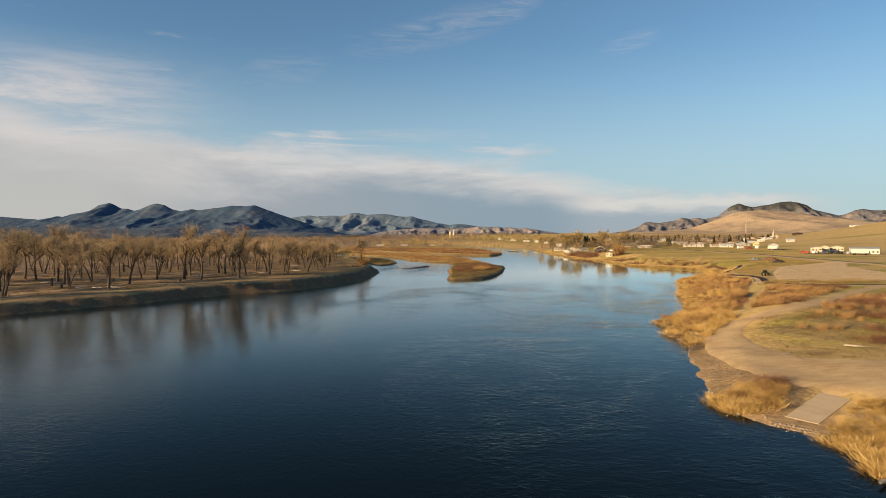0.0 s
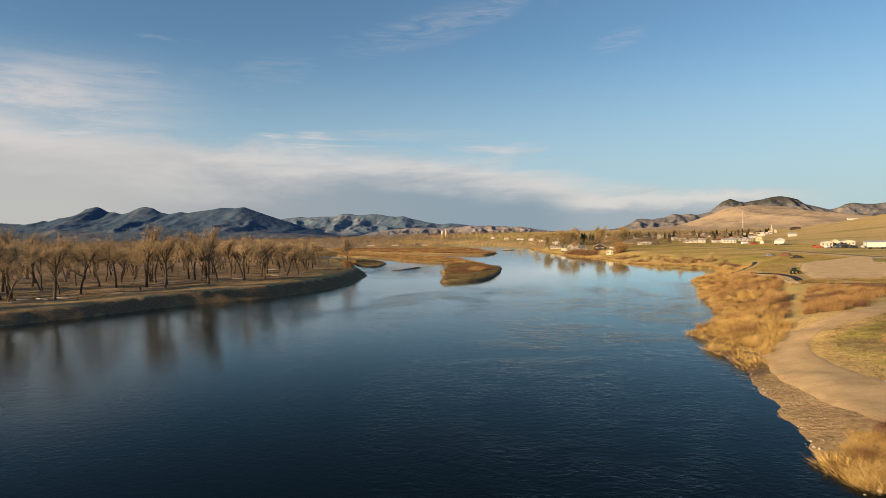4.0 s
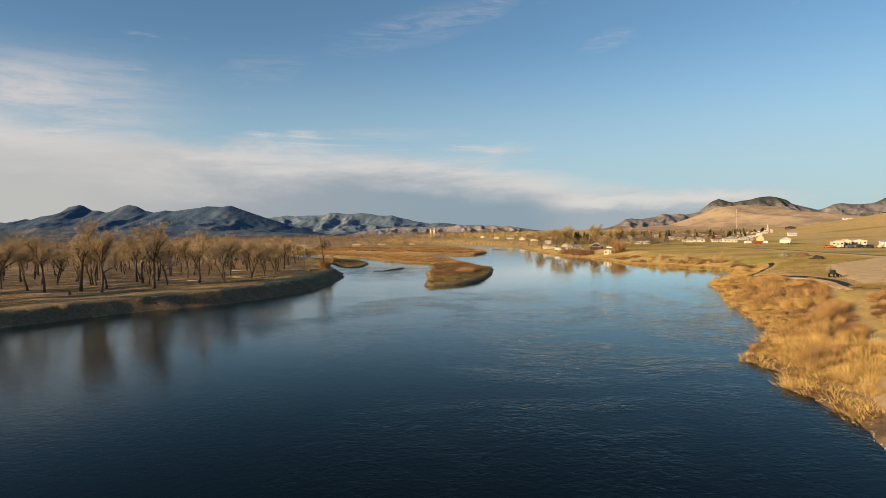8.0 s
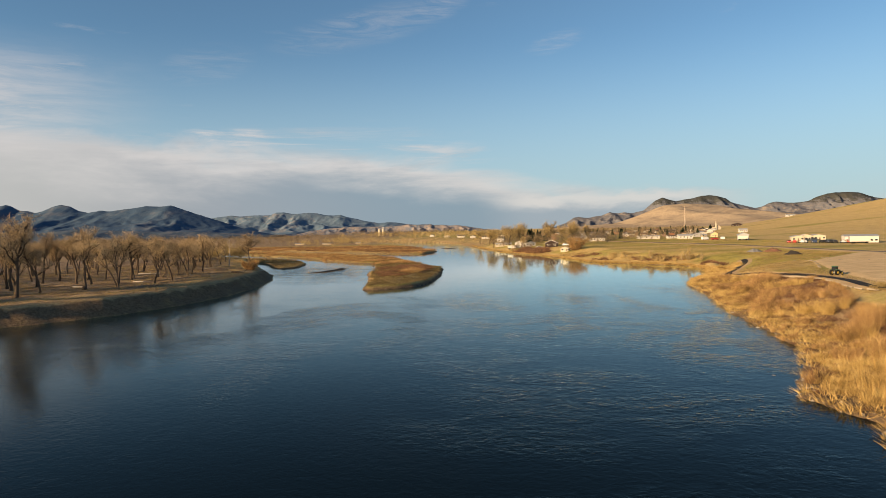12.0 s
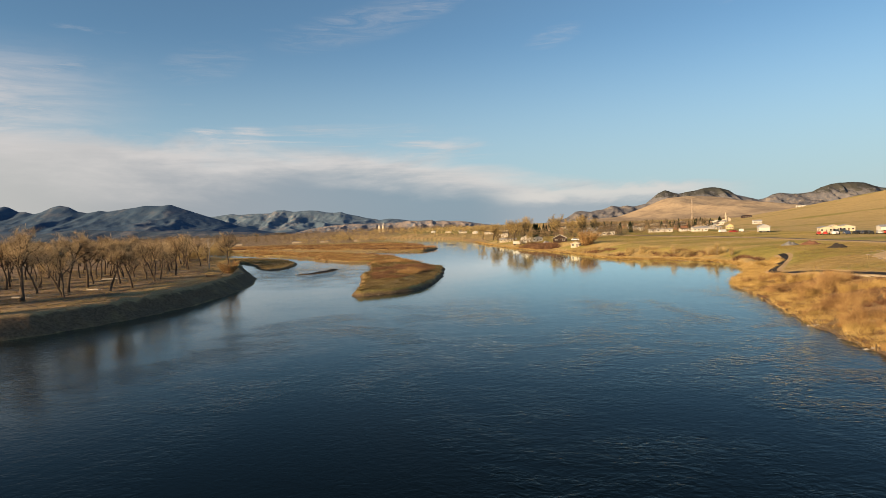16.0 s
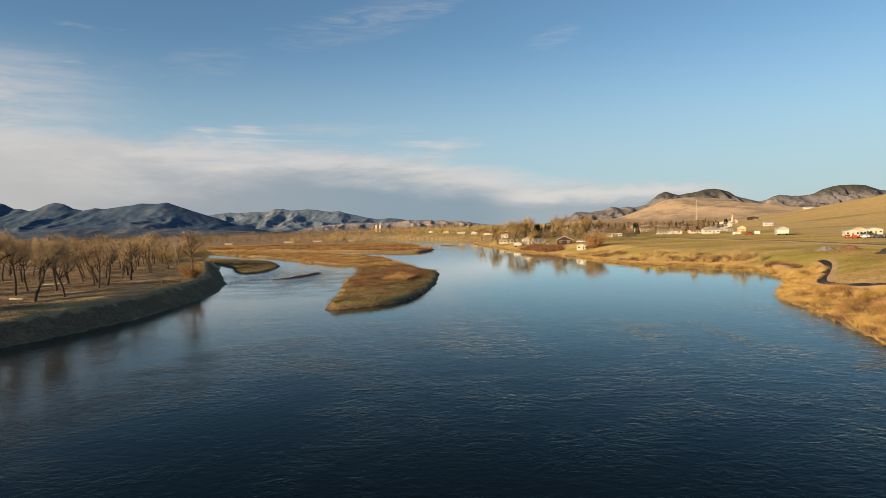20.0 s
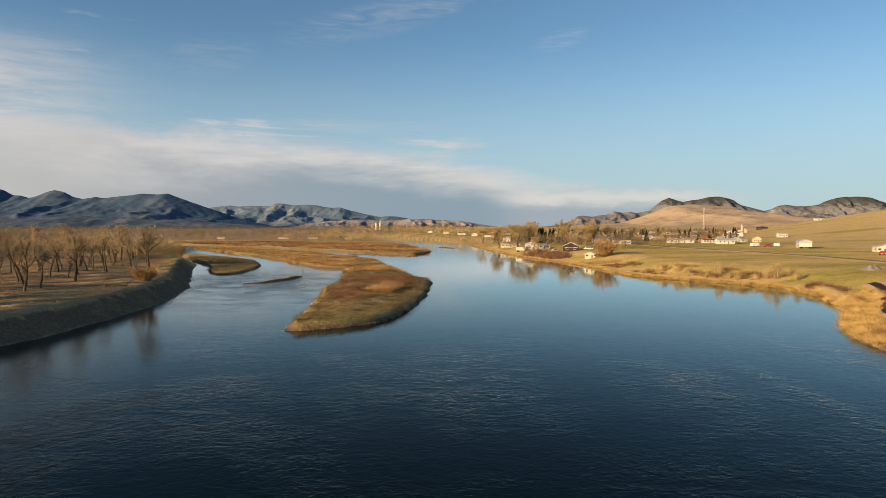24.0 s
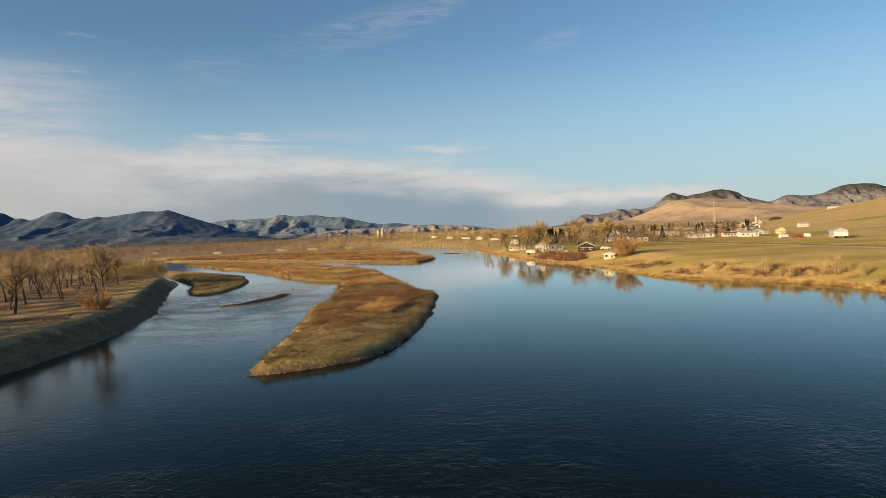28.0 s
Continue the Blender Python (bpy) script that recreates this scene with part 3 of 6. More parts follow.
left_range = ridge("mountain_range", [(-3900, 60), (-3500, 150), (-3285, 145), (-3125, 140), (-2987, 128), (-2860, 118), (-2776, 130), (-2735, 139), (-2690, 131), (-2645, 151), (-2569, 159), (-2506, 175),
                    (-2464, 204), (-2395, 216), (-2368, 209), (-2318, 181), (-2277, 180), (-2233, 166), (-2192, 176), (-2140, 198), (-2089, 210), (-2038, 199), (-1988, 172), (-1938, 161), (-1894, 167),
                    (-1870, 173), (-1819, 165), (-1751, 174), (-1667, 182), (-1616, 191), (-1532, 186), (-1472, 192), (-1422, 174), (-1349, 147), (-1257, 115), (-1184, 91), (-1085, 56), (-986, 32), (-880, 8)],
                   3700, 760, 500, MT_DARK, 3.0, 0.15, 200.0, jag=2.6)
tagged(left_range, "dark forested mountain range across the valley, tinted haze blue", "mountain", kind="structure")
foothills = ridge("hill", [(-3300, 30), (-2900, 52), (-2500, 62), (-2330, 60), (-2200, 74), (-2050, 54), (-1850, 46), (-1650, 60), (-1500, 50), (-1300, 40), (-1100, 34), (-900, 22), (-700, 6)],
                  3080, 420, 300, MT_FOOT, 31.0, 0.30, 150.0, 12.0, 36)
tagged(foothills, "low rolling foothills at the mountains' feet", "hill", kind="structure")
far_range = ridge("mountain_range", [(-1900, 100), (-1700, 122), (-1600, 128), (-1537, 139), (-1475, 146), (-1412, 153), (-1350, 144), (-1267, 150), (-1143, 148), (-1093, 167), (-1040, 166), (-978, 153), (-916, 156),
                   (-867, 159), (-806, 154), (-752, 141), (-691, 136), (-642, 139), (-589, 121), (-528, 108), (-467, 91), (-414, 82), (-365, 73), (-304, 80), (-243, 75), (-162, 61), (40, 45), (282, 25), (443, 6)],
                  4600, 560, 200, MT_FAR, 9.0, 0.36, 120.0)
tagged(far_range, "distant mountains coloured pale blue-grey by painted haze, with bare cliffs", "mountain", kind="structure")
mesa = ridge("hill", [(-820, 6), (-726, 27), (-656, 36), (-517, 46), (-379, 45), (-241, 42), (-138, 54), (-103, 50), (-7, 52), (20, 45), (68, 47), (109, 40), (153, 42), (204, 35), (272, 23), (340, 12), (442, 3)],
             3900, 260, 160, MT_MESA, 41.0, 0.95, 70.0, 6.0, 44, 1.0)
tagged(mesa, "pinkish tan bluffs tinted with blue haze, cut by dark gullies", "hill", kind="structure")
right_range = ridge("mountain_range", [(700, 8), (758, 15), (793, 21), (846, 38), (899, 72), (933, 75), (986, 67), (1021, 74), (1073, 80), (1125, 100), (1177, 92), (1222, 98), (1264, 90), (1340, 106), (1375, 134),
                     (1420, 168), (1465, 185), (1499, 173), (1547, 159), (1592, 168), (1644, 174), (1713, 190), (1771, 193), (1815, 185), (1867, 170), (1901, 145), (1935, 134), (1986, 122), (2054, 104),
                     (2095, 113), (2139, 133), (2183, 143), (2258, 134), (2326, 133), (2394, 142), (2444, 166), (2512, 185), (2556, 191), (2651, 193), (2723, 187), (2814, 156), (2900, 143), (3100, 160), (3400, 80)],
                    4050, 480, 400, MT_ROCK, 17.0, 0.58, 95.0, 8.0, 60, 3.0)
tagged(right_range, "rocky brown hills with a dark timbered top", "mountain", kind="structure")
slope = ridge("hill", [(560, 4), (658, 12), (800, 18), (941, 27), (1054, 62), (1153, 100), (1195, 113), (1307, 120), (1446, 111), (1557, 81), (1640, 63), (1751, 44), (1889, 35), (2100, 38), (2500, 60), (3000, 70)],
              3300, 1300, 700, MT_TAN, 23.0, 0.13, 300.0, 14.0, 50)
tagged(slope, "smooth tan grass hill below the rocky peaks", "hill", kind="structure")

# ---- plants ----
def leafy(name, stops, scale=0.25, rough=0.9):
    """Dry stems and twigs: colours vary from stem to stem and from clump to clump."""
    def build(n, p, pos):
        isle = n.add("ShaderNodeNewGeometry").outputs["Random Per Island"]
        clump = n.noise(pos, scale, 3.0)
        tuft = n.noise(pos, 0.7, 2.0)
        f = n.math("ADD", n.math("MULTIPLY", isle, 0.40), n.math("MULTIPLY", n.math("SUBTRACT", clump, 0.28), 0.95))
        f = n.math("ADD", f, n.math("MULTIPLY", n.math("SUBTRACT", tuft, 0.5), 0.55))
        n.put(p.inputs["Base Color"], n.ramp(f, stops))
        p.inputs["Roughness"].default_value = rough
        p.inputs["Specular IOR Level"].default_value = 0.15
    return material(name, build)


BARK = plain("dark grey-brown bark", (0.084, 0.062, 0.045), 0.95, 0.35, 1.2, bump=0.05)
PALE_BARK = plain("bleached dead wood", (0.48, 0.42, 0.34), 0.9, 0.2, 1.5)
TWIG = leafy("cottonwood twigs", [(0.15, (0.28, 0.2, 0.115)), (0.5, (0.5, 0.375, 0.215)), (0.85, (0.7, 0.55, 0.34))], 0.08)
WILLOW = leafy("dry willow stems", [(0.08, (0.085, 0.045, 0.025)), (0.33, (0.27, 0.155, 0.068)), (0.6, (0.47, 0.3, 0.125)), (0.9, (0.7, 0.52, 0.25))], 0.16)
REED = leafy("straw-coloured reeds", [(0.08, (0.15, 0.088, 0.032)), (0.42, (0.46, 0.305, 0.105)), (0.9, (0.74, 0.56, 0.25))], 0.3)
RED_STEM = leafy("reddish brown brush", [(0.08, (0.06, 0.033, 0.024)), (0.5, (0.2, 0.108, 0.062)), (0.9, (0.42, 0.26, 0.135))], 0.3)
TUFT = leafy("dry grass tufts", [(0.1, (0.16, 0.115, 0.045)), (0.45, (0.30, 0.215, 0.085)), (0.9, (0.46, 0.345, 0.150))], 0.12)
GREEN_TUFT = leafy("greening spring grass", [(0.1, (0.17, 0.14, 0.042)), (0.45, (0.36, 0.275, 0.085)), (0.9, (0.6, 0.44, 0.16))], 0.04)
ISLE_TUFT = leafy("olive island grass", [(0.1, (0.075, 0.055, 0.024)), (0.5, (0.15, 0.11, 0.044)), (0.9, (0.29, 0.20, 0.080))], 0.25)
NEEDLE = leafy("spruce needles", [(0.1, (0.012, 0.022, 0.012)), (0.6, (0.03, 0.05, 0.024)), (0.95, (0.06, 0.08, 0.036))], 0.4)
FAR_WOOD = leafy("far bare woods", [(0.1, (0.085, 0.062, 0.042)), (0.5, (0.215, 0.162, 0.098)), (0.9, (0.42, 0.325, 0.19))], 0.03)
BUD = leafy("tan budding twigs", [(0.1, (0.22, 0.155, 0.068)), (0.5, (0.42, 0.31, 0.135)), (0.9, (0.6, 0.465, 0.215))], 0.06)


def mesh_of(name, verts, faces, mat, smooth=True):
    me = bpy.data.meshes.new(name)
    me.from_pydata(verts, [], faces)
    if smooth:
        me.shade_smooth()
    me.materials.append(mat)
    return me


def thing(name, label, category, at=(0, 0, 0), turn=0.0, group="", scale=1.0):
    e = new(name)
    e.empty_display_size = 0.3
    e.matrix_basis = pose(*at, 0, 0, turn) @ Matrix.Scale(scale, 4)
    return tagged(e, label, category, group)


def child(name, me, parent, label=""):
    ob = new(name, me)
    ob.parent = parent
    return tagged(ob, label)


class Tubes:
    """Gathers tapered tubes into one mesh."""

    def __init__(self):
        self.v, self.f = [], []

    def add(self, pts, radii, sides=5):
        base = len(self.v)
        for k, (p, r) in enumerate(zip(pts, radii)):
            a, b = pts[max(0, k - 1)], pts[min(len(pts) - 1, k + 1)]
            d = (Vector(b) - Vector(a)).normalized()
            u = d.orthogonal().normalized()
            w_ = d.cross(u)
            for s in range(sides):
                t = 2 * math.pi * s / sides
                self.v.append(tuple(Vector(p) + r * (math.cos(t) * u + math.sin(t) * w_)))
        for k in range(len(pts) - 1):
            for s in range(sides):
                i, j = base + k * sides + s, base + k * sides + (s + 1) % sides
                self.f.append((i, j, j + sides, i + sides))

    def mesh(self, name, mat):
        return mesh_of(name, self.v, self.f, mat)


def grow(start, way, length, rng, bend=0.25, lift=0.12, bits=5):
    """A crooked branch as a list of points."""
    pts, d = [Vector(start)], Vector(way).normalized()
    for _ in range(bits):
        d = (d + Vector((rng.uniform(-bend, bend), rng.uniform(-bend, bend), rng.uniform(-bend * 0.5, bend * 0.5) + lift))).normalized()
        pts.append(pts[-1] + d * length / bits)
    return pts


def twig_mesh(tips, count, short, long_, width, rng, mat, rise=0.45):
    """Many fine twigs along the given branches, as one mesh of slim blades."""
    v, f = [], []
    for _ in range(count):
        br = rng.choice(tips)
        k = rng.randint(1, len(br) - 1)
        p = br[k - 1].lerp(br[k], rng.random())
        d = (Vector((rng.gauss(0, 1), rng.gauss(0, 1), rng.gauss(rise, 0.8))).normalized() + (br[k] - br[k - 1]).normalized() * 0.6).normalized()
        side = d.orthogonal().normalized() * width * rng.uniform(0.6, 1.3)
        side.rotate(Matrix.Rotation(rng.uniform(0, 6.3), 3, d))
        i = len(v)
        v += [tuple(p - side * 0.5), tuple(p + side * 0.5), tuple(p + d * rng.uniform(short, long_))]
        f += [(i, i + 1, i + 2)]
    return mesh_of("crown", v, f, mat, False)


def bare_tree(name, label, tall, rng, stems=1, spread=0.75, twigs=4400, twig_mat=None, bark=None, twig_w=0.036, group="", clear=0.34, limbs=8):
    """A leafless tree: leaning trunk, limbs forking from many heights, branches and many fine twigs."""
    root = thing(name, label, "tree", group=group)
    branches, tips = Tubes(), []
    bark = bark or BARK
    for s in range(stems):
        tilt = 0.24 if stems > 1 else 0.10
        lean = Vector((rng.uniform(-tilt, tilt), rng.uniform(-tilt, tilt), 1))
        r0 = tall * 0.0205 * (0.8 if stems > 1 else 1.0) * rng.uniform(0.85, 1.15)
        foot = Vector((rng.uniform(-0.6, 0.6), rng.uniform(-0.6, 0.6), -0.4)) if stems > 1 else Vector((0, 0, -0.4))
        tr = grow(foot, lean, tall * rng.uniform(0.74, 0.88), rng, 0.20, 0.10, 10)
        tb = Tubes()
        tb.add(tr, [r0 * (1.4 if i == 0 else (1.04 - 0.03 * i if i < 4 else 0.92 * (1 - (i - 3) / 8.2))) for i in range(len(tr))], 7)
        child("trunk", tb.mesh("trunk", bark), root)
        n = max(3, limbs // stems)
        arms = [tr[5:]]
        for k in range(n):
            h_ = clear + (0.80 - clear) * (k + rng.uniform(-0.3, 0.3)) / n
            i = min(8, max(1, int(h_ * 10 / 0.82)))
            at = tr[i].lerp(tr[i + 1], rng.random())
            a = 2.4 * k + rng.uniform(-0.5, 0.5) + 2.1 * s
            out_ = spread * rng.uniform(0.7, 1.35)
            limb = grow(at, (math.cos(a) * out_, math.sin(a) * out_, rng.uniform(0.55, 1.15)), tall * (0.56 - 0.40 * h_) * rng.uniform(0.8, 1.15), rng, 0.42, 0.10, 7)
            lt = Tubes()
            rl = r0 * (0.72 - 0.38 * h_)
            lt.add(limb, [rl * (1 - 0.125 * q) for q in range(len(limb))], 5)
            for j in (2, 3, 4):
                way = (limb[j] - limb[j - 1]).normalized() + Vector((rng.gauss(0, 0.6), rng.gauss(0, 0.6), rng.uniform(-0.1, 0.5)))
                fork = grow(limb[j], way, tall * rng.uniform(0.12, 0.24), rng, 0.32, 0.10, 5)
                lt.add(fork, [rl * 0.5 * (1 - 0.17 * q) for q in range(len(fork))], 4)
                arms.append(fork)
            child("limb", lt.mesh("limb", bark), root)
            arms.append(limb[2:])
        for arm in arms:
            for j in range(1, len(arm)):
                for _ in range(2):
                    d = Vector((rng.gauss(0, 1), rng.gauss(0, 1), rng.uniform(-0.2, 0.9))).normalized()
                    br = grow(arm[j], d, tall * rng.uniform(0.05, 0.12), rng, 0.35, 0.08, 4)
                    branches.add(br, [r0 * 0.12 * (1 - 0.2 * q) for q in range(len(br))], 3)
                    tips.append(br)
    tagged(child("branchwork", branches.mesh("branchwork", bark), root), kind="stuff")
    tagged(child("crown", twig_mesh(tips, twigs, tall * 0.03, tall * 0.095, twig_w, rng, twig_mat or TWIG), root), kind="stuff")
    return root


def fan_bush(name, label, wide, tall, rng, stems=9, twigs=5000, twig_mat=None, bark=None, twig_w=0.05, group=""):
    """A shrub whose stems fan out from one root into a broad ragged crown."""
    root = thing(name, label, "bush", group=group)
    tips = []
    for k in range(stems):
        a, out_ = 2.4 * k, (0.25 + 0.75 * rng.random()) * wide / tall * 0.62
        st = grow((0.1 * wide * math.cos(a), 0.1 * wide * math.sin(a), -0.2), (math.cos(a) * out_, math.sin(a) * out_, 1), tall * rng.uniform(0.65, 0.95), rng, 0.2, 0.04, 6)
        tb = Tubes()
        tb.add(st, [tall * 0.012 * (1 - 0.13 * q) for q in range(len(st))], 4)
        child("stem", tb.mesh("stem", bark or BARK), root)
        tips.append(st)
        for j in (0, 1, 2, 3, 4):
            for _ in range(3):
                d = Vector((rng.gauss(0, 0.8) + math.cos(a) * 0.5, rng.gauss(0, 0.8) + math.sin(a) * 0.5, rng.uniform(0.2, 1.2))).normalized()
                tips.append(grow(st[j], d, tall * rng.uniform(0.18, 0.36), rng, 0.25, 0.08, 4))
    tagged(child("crown", twig_mesh(tips, twigs, tall * 0.05, tall * 0.16, twig_w, rng, twig_mat or WILLOW, 0.7), root), kind="stuff")
    return root


def blades(name, x, y, tall, per, lean, mat, width=0.06, seed=1, sink=0.05, spread=0.5, wild=0.27):
    """Clumps of upright stems as one object: arrays of places and heights, stems per clump."""
    rs = np.random.RandomState(seed)
    z = land(x, y)[0]
    n = len(x)
    X, Y, Z, H = (np.repeat(v, per) for v in (x, y, z, tall))
    m = n * per
    off = rs.normal(0, 1, (m, 2)) * (spread * (0.35 + 0.25 * H))[:, None]
    H = H * rs.uniform(0.35, 1.12, m)
    px, py = X + off[:, 0], Y + off[:, 1]
    tipx, tipy = px + off[:, 0] * lean + rs.normal(0, wild, m) * H, py + off[:, 1] * lean + rs.normal(0, wild, m) * H
    a = rs.uniform(0, math.pi, m)
    wx, wy = np.cos(a) * width * (0.6 + 0.8 * rs.rand(m)), np.sin(a) * width * (0.6 + 0.8 * rs.rand(m))
    low, top = Z - sink, Z + H
    midx, midy, midz = px * 0.55 + tipx * 0.45, py * 0.55 + tipy * 0.45, low + (top - low) * 0.55
    v = np.stack([np.stack([px - wx, py - wy, low], -1), np.stack([px + wx, py + wy, low], -1),
                  np.stack([midx + wx * 0.8, midy + wy * 0.8, midz], -1), np.stack([tipx, tipy, top], -1),
                  np.stack([midx - wx * 0.8, midy - wy * 0.8, midz], -1)], 1).reshape(-1, 3)
    i = np.arange(m) * 5
    me = bpy.data.meshes.new(name)
    tris = np.stack([np.stack([i, i + 1, i + 2], -1), np.stack([i, i + 2, i + 4], -1), np.stack([i + 4, i + 2, i + 3], -1)], 1).reshape(-1, 3)
    me.vertices.add(len(v))
    me.vertices.foreach_set("co", v.astype(np.float32).ravel())
    me.loops.add(len(tris) * 3)
    me.loops.foreach_set("vertex_index", tris.astype(np.int32).ravel())
    me.polygons.add(len(tris))
    me.polygons.foreach_set("loop_start", np.arange(0, len(tris) * 3, 3, dtype=np.int32))
    me.update(calc_edges=True)
    me.materials.append(mat)
    return new(name, me)


def scatter(poly, per_m2, seed):
    """Random places inside a closed line."""
    rs = np.random.RandomState(seed)
    p = np.array(poly, float)
    lo, hi = p.min(0), p.max(0)
    n = int((hi - lo).prod() * per_m2)
    x, y = rs.uniform(lo[0], hi[0], n), rs.uniform(lo[1], hi[1], n)
    ok = inside(poly, x, y) > 0
    return x[ok], y[ok], rs.rand(int(ok.sum()))


def stuff(ob, label, category):
    return tagged(ob, label, category, kind="stuff")


# thickets of the near bank
x, y, r = scatter(THICKET, 0.42, 3)
clump = ripple(x, y, 3.3, 2.7) + 0.5 * ripple(x, y, 1.5, 0.3)
edge_ = np.minimum(1, inside(RIGHT, x, y) / 12)
room = 4.7 - land(x, y)[0] + 0.5 * r                       # tops stay below the path's level
tall_ = np.clip((0.8 + 1.7 * edge_) * (0.30 + 0.5 * r + 1.0 * np.clip(clump, 0, 1)), 0.4, np.maximum(room, 0.4))
patch = ripple(x, y, 9, 7.7)
pick = (patch > -0.25) & (clump > 0.20)
stuff(blades("willow_thicket", x[pick], y[pick], tall_[pick], 210, 0.5, WILLOW, 0.011, 5, spread=0.30, wild=0.40), "tangled orange-brown willow clumps on the sloping bank", "shrubs")
pick = (patch < 0.0) & (clump > 0.26)
stuff(blades("reed_bed", x[pick], y[pick], tall_[pick] * 0.8, 170, 0.5, REED, 0.011, 55, spread=0.30, wild=0.40), "straw-coloured stems among the willows", "reeds")
pick = (clump < 0.2) & (clump > -0.7)
stuff(blades("dogwood_thicket", x[pick], y[pick], tall_[pick] * 0.5, 130, 0.7, RED_STEM, 0.014, 56, spread=0.55, wild=0.8), "dull red-brown brush in the hollows of the thicket", "shrubs")
x, y, r = scatter(THICKET, 1.2, 13)
low = inside(RIGHT, x, y) + 1.2 * ripple(x, y, 3.0, 5.0) > np.where(y < 150, 3.2, 1.9)
x, y, r = x[low], y[low], r[low]
near = inside(RIGHT, x, y) < 9
stuff(blades("reed_bed", x[near], y[near], 0.2 + 0.6 * r[near], 46, 1.0, REED, 0.016, 6, spread=0.7, wild=0.6), "low bleached grass along the river bank", "reeds")
stuff(blades("dogwood_thicket", x[~near], y[~near], 0.15 + 0.35 * r[~near], 30, 1.0, RED_STEM, 0.018, 106, spread=1.0, wild=0.8), "low matted brown brush on the river bank", "shrubs")
x, y, r = scatter([(30.8, 111), (36, 113), (41, 121), (47, 131), (44, 151), (40, 148.5), (32.5, 137.5), (34, 129), (31, 122.5)], 1.3, 4)
inn = inside(RIGHT, x, y)
ok = (inn > np.where(y < 125, 5.0, 2.6) + 1.5 * ripple(x, y, 2.2, 8.0)) & ((ripple(x, y, 2.6, 3.0) > -0.45) | (r > 0.8))
stuff(blades("reed_bed", x[ok], y[ok], ((0.3 + 1.2 * r * np.minimum(1, inn / 6)) * (1 + 0.5 * ripple(x, y, 1.7, 3.0)))[ok], 90, 0.6, REED, 0.014, 7, spread=0.42, wild=0.45), "bright straw-yellow reeds at the water's edge", "reeds")
ok = (inn > 0.2) & (ripple(x, y, 2.6, 3.0) < -0.1)
stuff(blades("dogwood_thicket", x[ok], y[ok], 0.12 + 0.35 * r[ok], 80, 0.9, RED_STEM, 0.012, 107, spread=0.6, wild=0.9), "dark brown flattened brush on the muddy point", "shrubs")
x, y, r = scatter([(24.0, 68.6), (24.2, 74.5), (29.5, 80), (33.2, 76.4), (28.6, 68.3)], 1.6, 5)
stuff(blades("reed_bed", x, y, (0.25 + 0.55 * r) * (1 + 0.7 * ripple(x, y, 0.9, 3.0)), 240, 0.9, REED, 0.007, 8, spread=0.5, wild=1.0), "clump of dry golden brush beside the boat ramp", "reeds")
x, y, r = scatter([(25.5, 69.5), (26, 74.0), (29.5, 78.5), (33.0, 76.0), (29, 69.5)], 0.7, 75)
stuff(blades("dogwood_thicket", x, y, 0.4 + 0.7 * r, 300, 0.9, WILLOW, 0.006, 76, spread=0.42, wild=0.9), "orange-brown brush clumps beside the boat ramp", "shrubs")
x, y, r = scatter([(30.9, 76.5), (34.2, 74.8), (33.5, 79.5), (30, 80.5)], 1.8, 15)
stuff(blades("dogwood_thicket", x, y, 0.5 + 0.8 * r, 200, 0.9, RED_STEM, 0.008, 18, spread=0.6, wild=1.0), "brown brush pile above the boat ramp", "shrubs")
x, y, r = scatter([(31.6, 63.6), (38.2, 70.2), (43, 68), (38, 54), (30.4, 50.5), (31.8, 58.5)], 1.6, 6)
stuff(blades("reed_bed", x, y, (0.2 + 0.6 * r) * (1 + 0.7 * ripple(x, y, 0.9, 5.0)), 190, 0.8, REED, 0.007, 9, spread=0.5, wild=0.9), "dry golden grass on the river's edge", "reeds")
x, y, r = scatter([(49, 97), (60, 98), (95, 140), (86, 152), (72, 139), (57, 122), (50, 110)], 0.5, 8)
ok = ripple(x, y, 5, 2.1) > 0.28
stuff(blades("dogwood_thicket", x[ok], y[ok], 0.4 + 1.1 * r[ok], 150, 0.6, RED_STEM, 0.014, 10, spread=0.9, wild=0.7), "dark red-brown bushes inside the road's bend", "shrubs")
ok = (ripple(x, y, 5, 2.1) < -0.25) & (y > 108) & (r > 0.35)
stuff(blades("willow_thicket", x[ok], y[ok], 0.5 + 1.3 * r[ok], 150, 0.55, WILLOW, 0.014, 100, spread=0.5, wild=0.5), "tan willow clumps inside the road's bend", "shrubs")
x, y, r = scatter([(60, 134), (73, 152), (90, 172), (84, 178), (72, 176), (62, 158), (53, 138)], 0.7, 9)
knot = ripple(x, y, 5.5, 6.3) + 0.5 * ripple(x, y, 2.1, 1.3)
ok = knot > 0.15
stuff(blades("willow_thicket", x[ok], y[ok], 0.5 + 1.2 * r[ok], 150, 0.6, WILLOW, 0.014, 11, spread=0.45, wild=0.6), "rounded tan willow clumps beside the gravel road", "shrubs")
ok = knot < -0.35
stuff(blades("dogwood_thicket", x[ok], y[ok], 0.4 + 0.9 * r[ok], 120, 0.7, RED_STEM, 0.014, 111, spread=0.5, wild=0.8), "dark red brush patches beside the gravel road", "shrubs")
stuff(blades("rough_grass", x, y, 0.15 + 0.35 * r, 40, 1.1, TUFT, 0.02, 112, spread=1.1, wild=0.9), "rough olive-tan grass beside the gravel road", "grass")
x, y, r = scatter([(67.5, 247), (74.5, 261), (84, 273), (92, 287), (100, 297), (109, 305), (104, 292), (94, 279), (86, 271), (81, 258), (80, 246)], 1.3, 10)
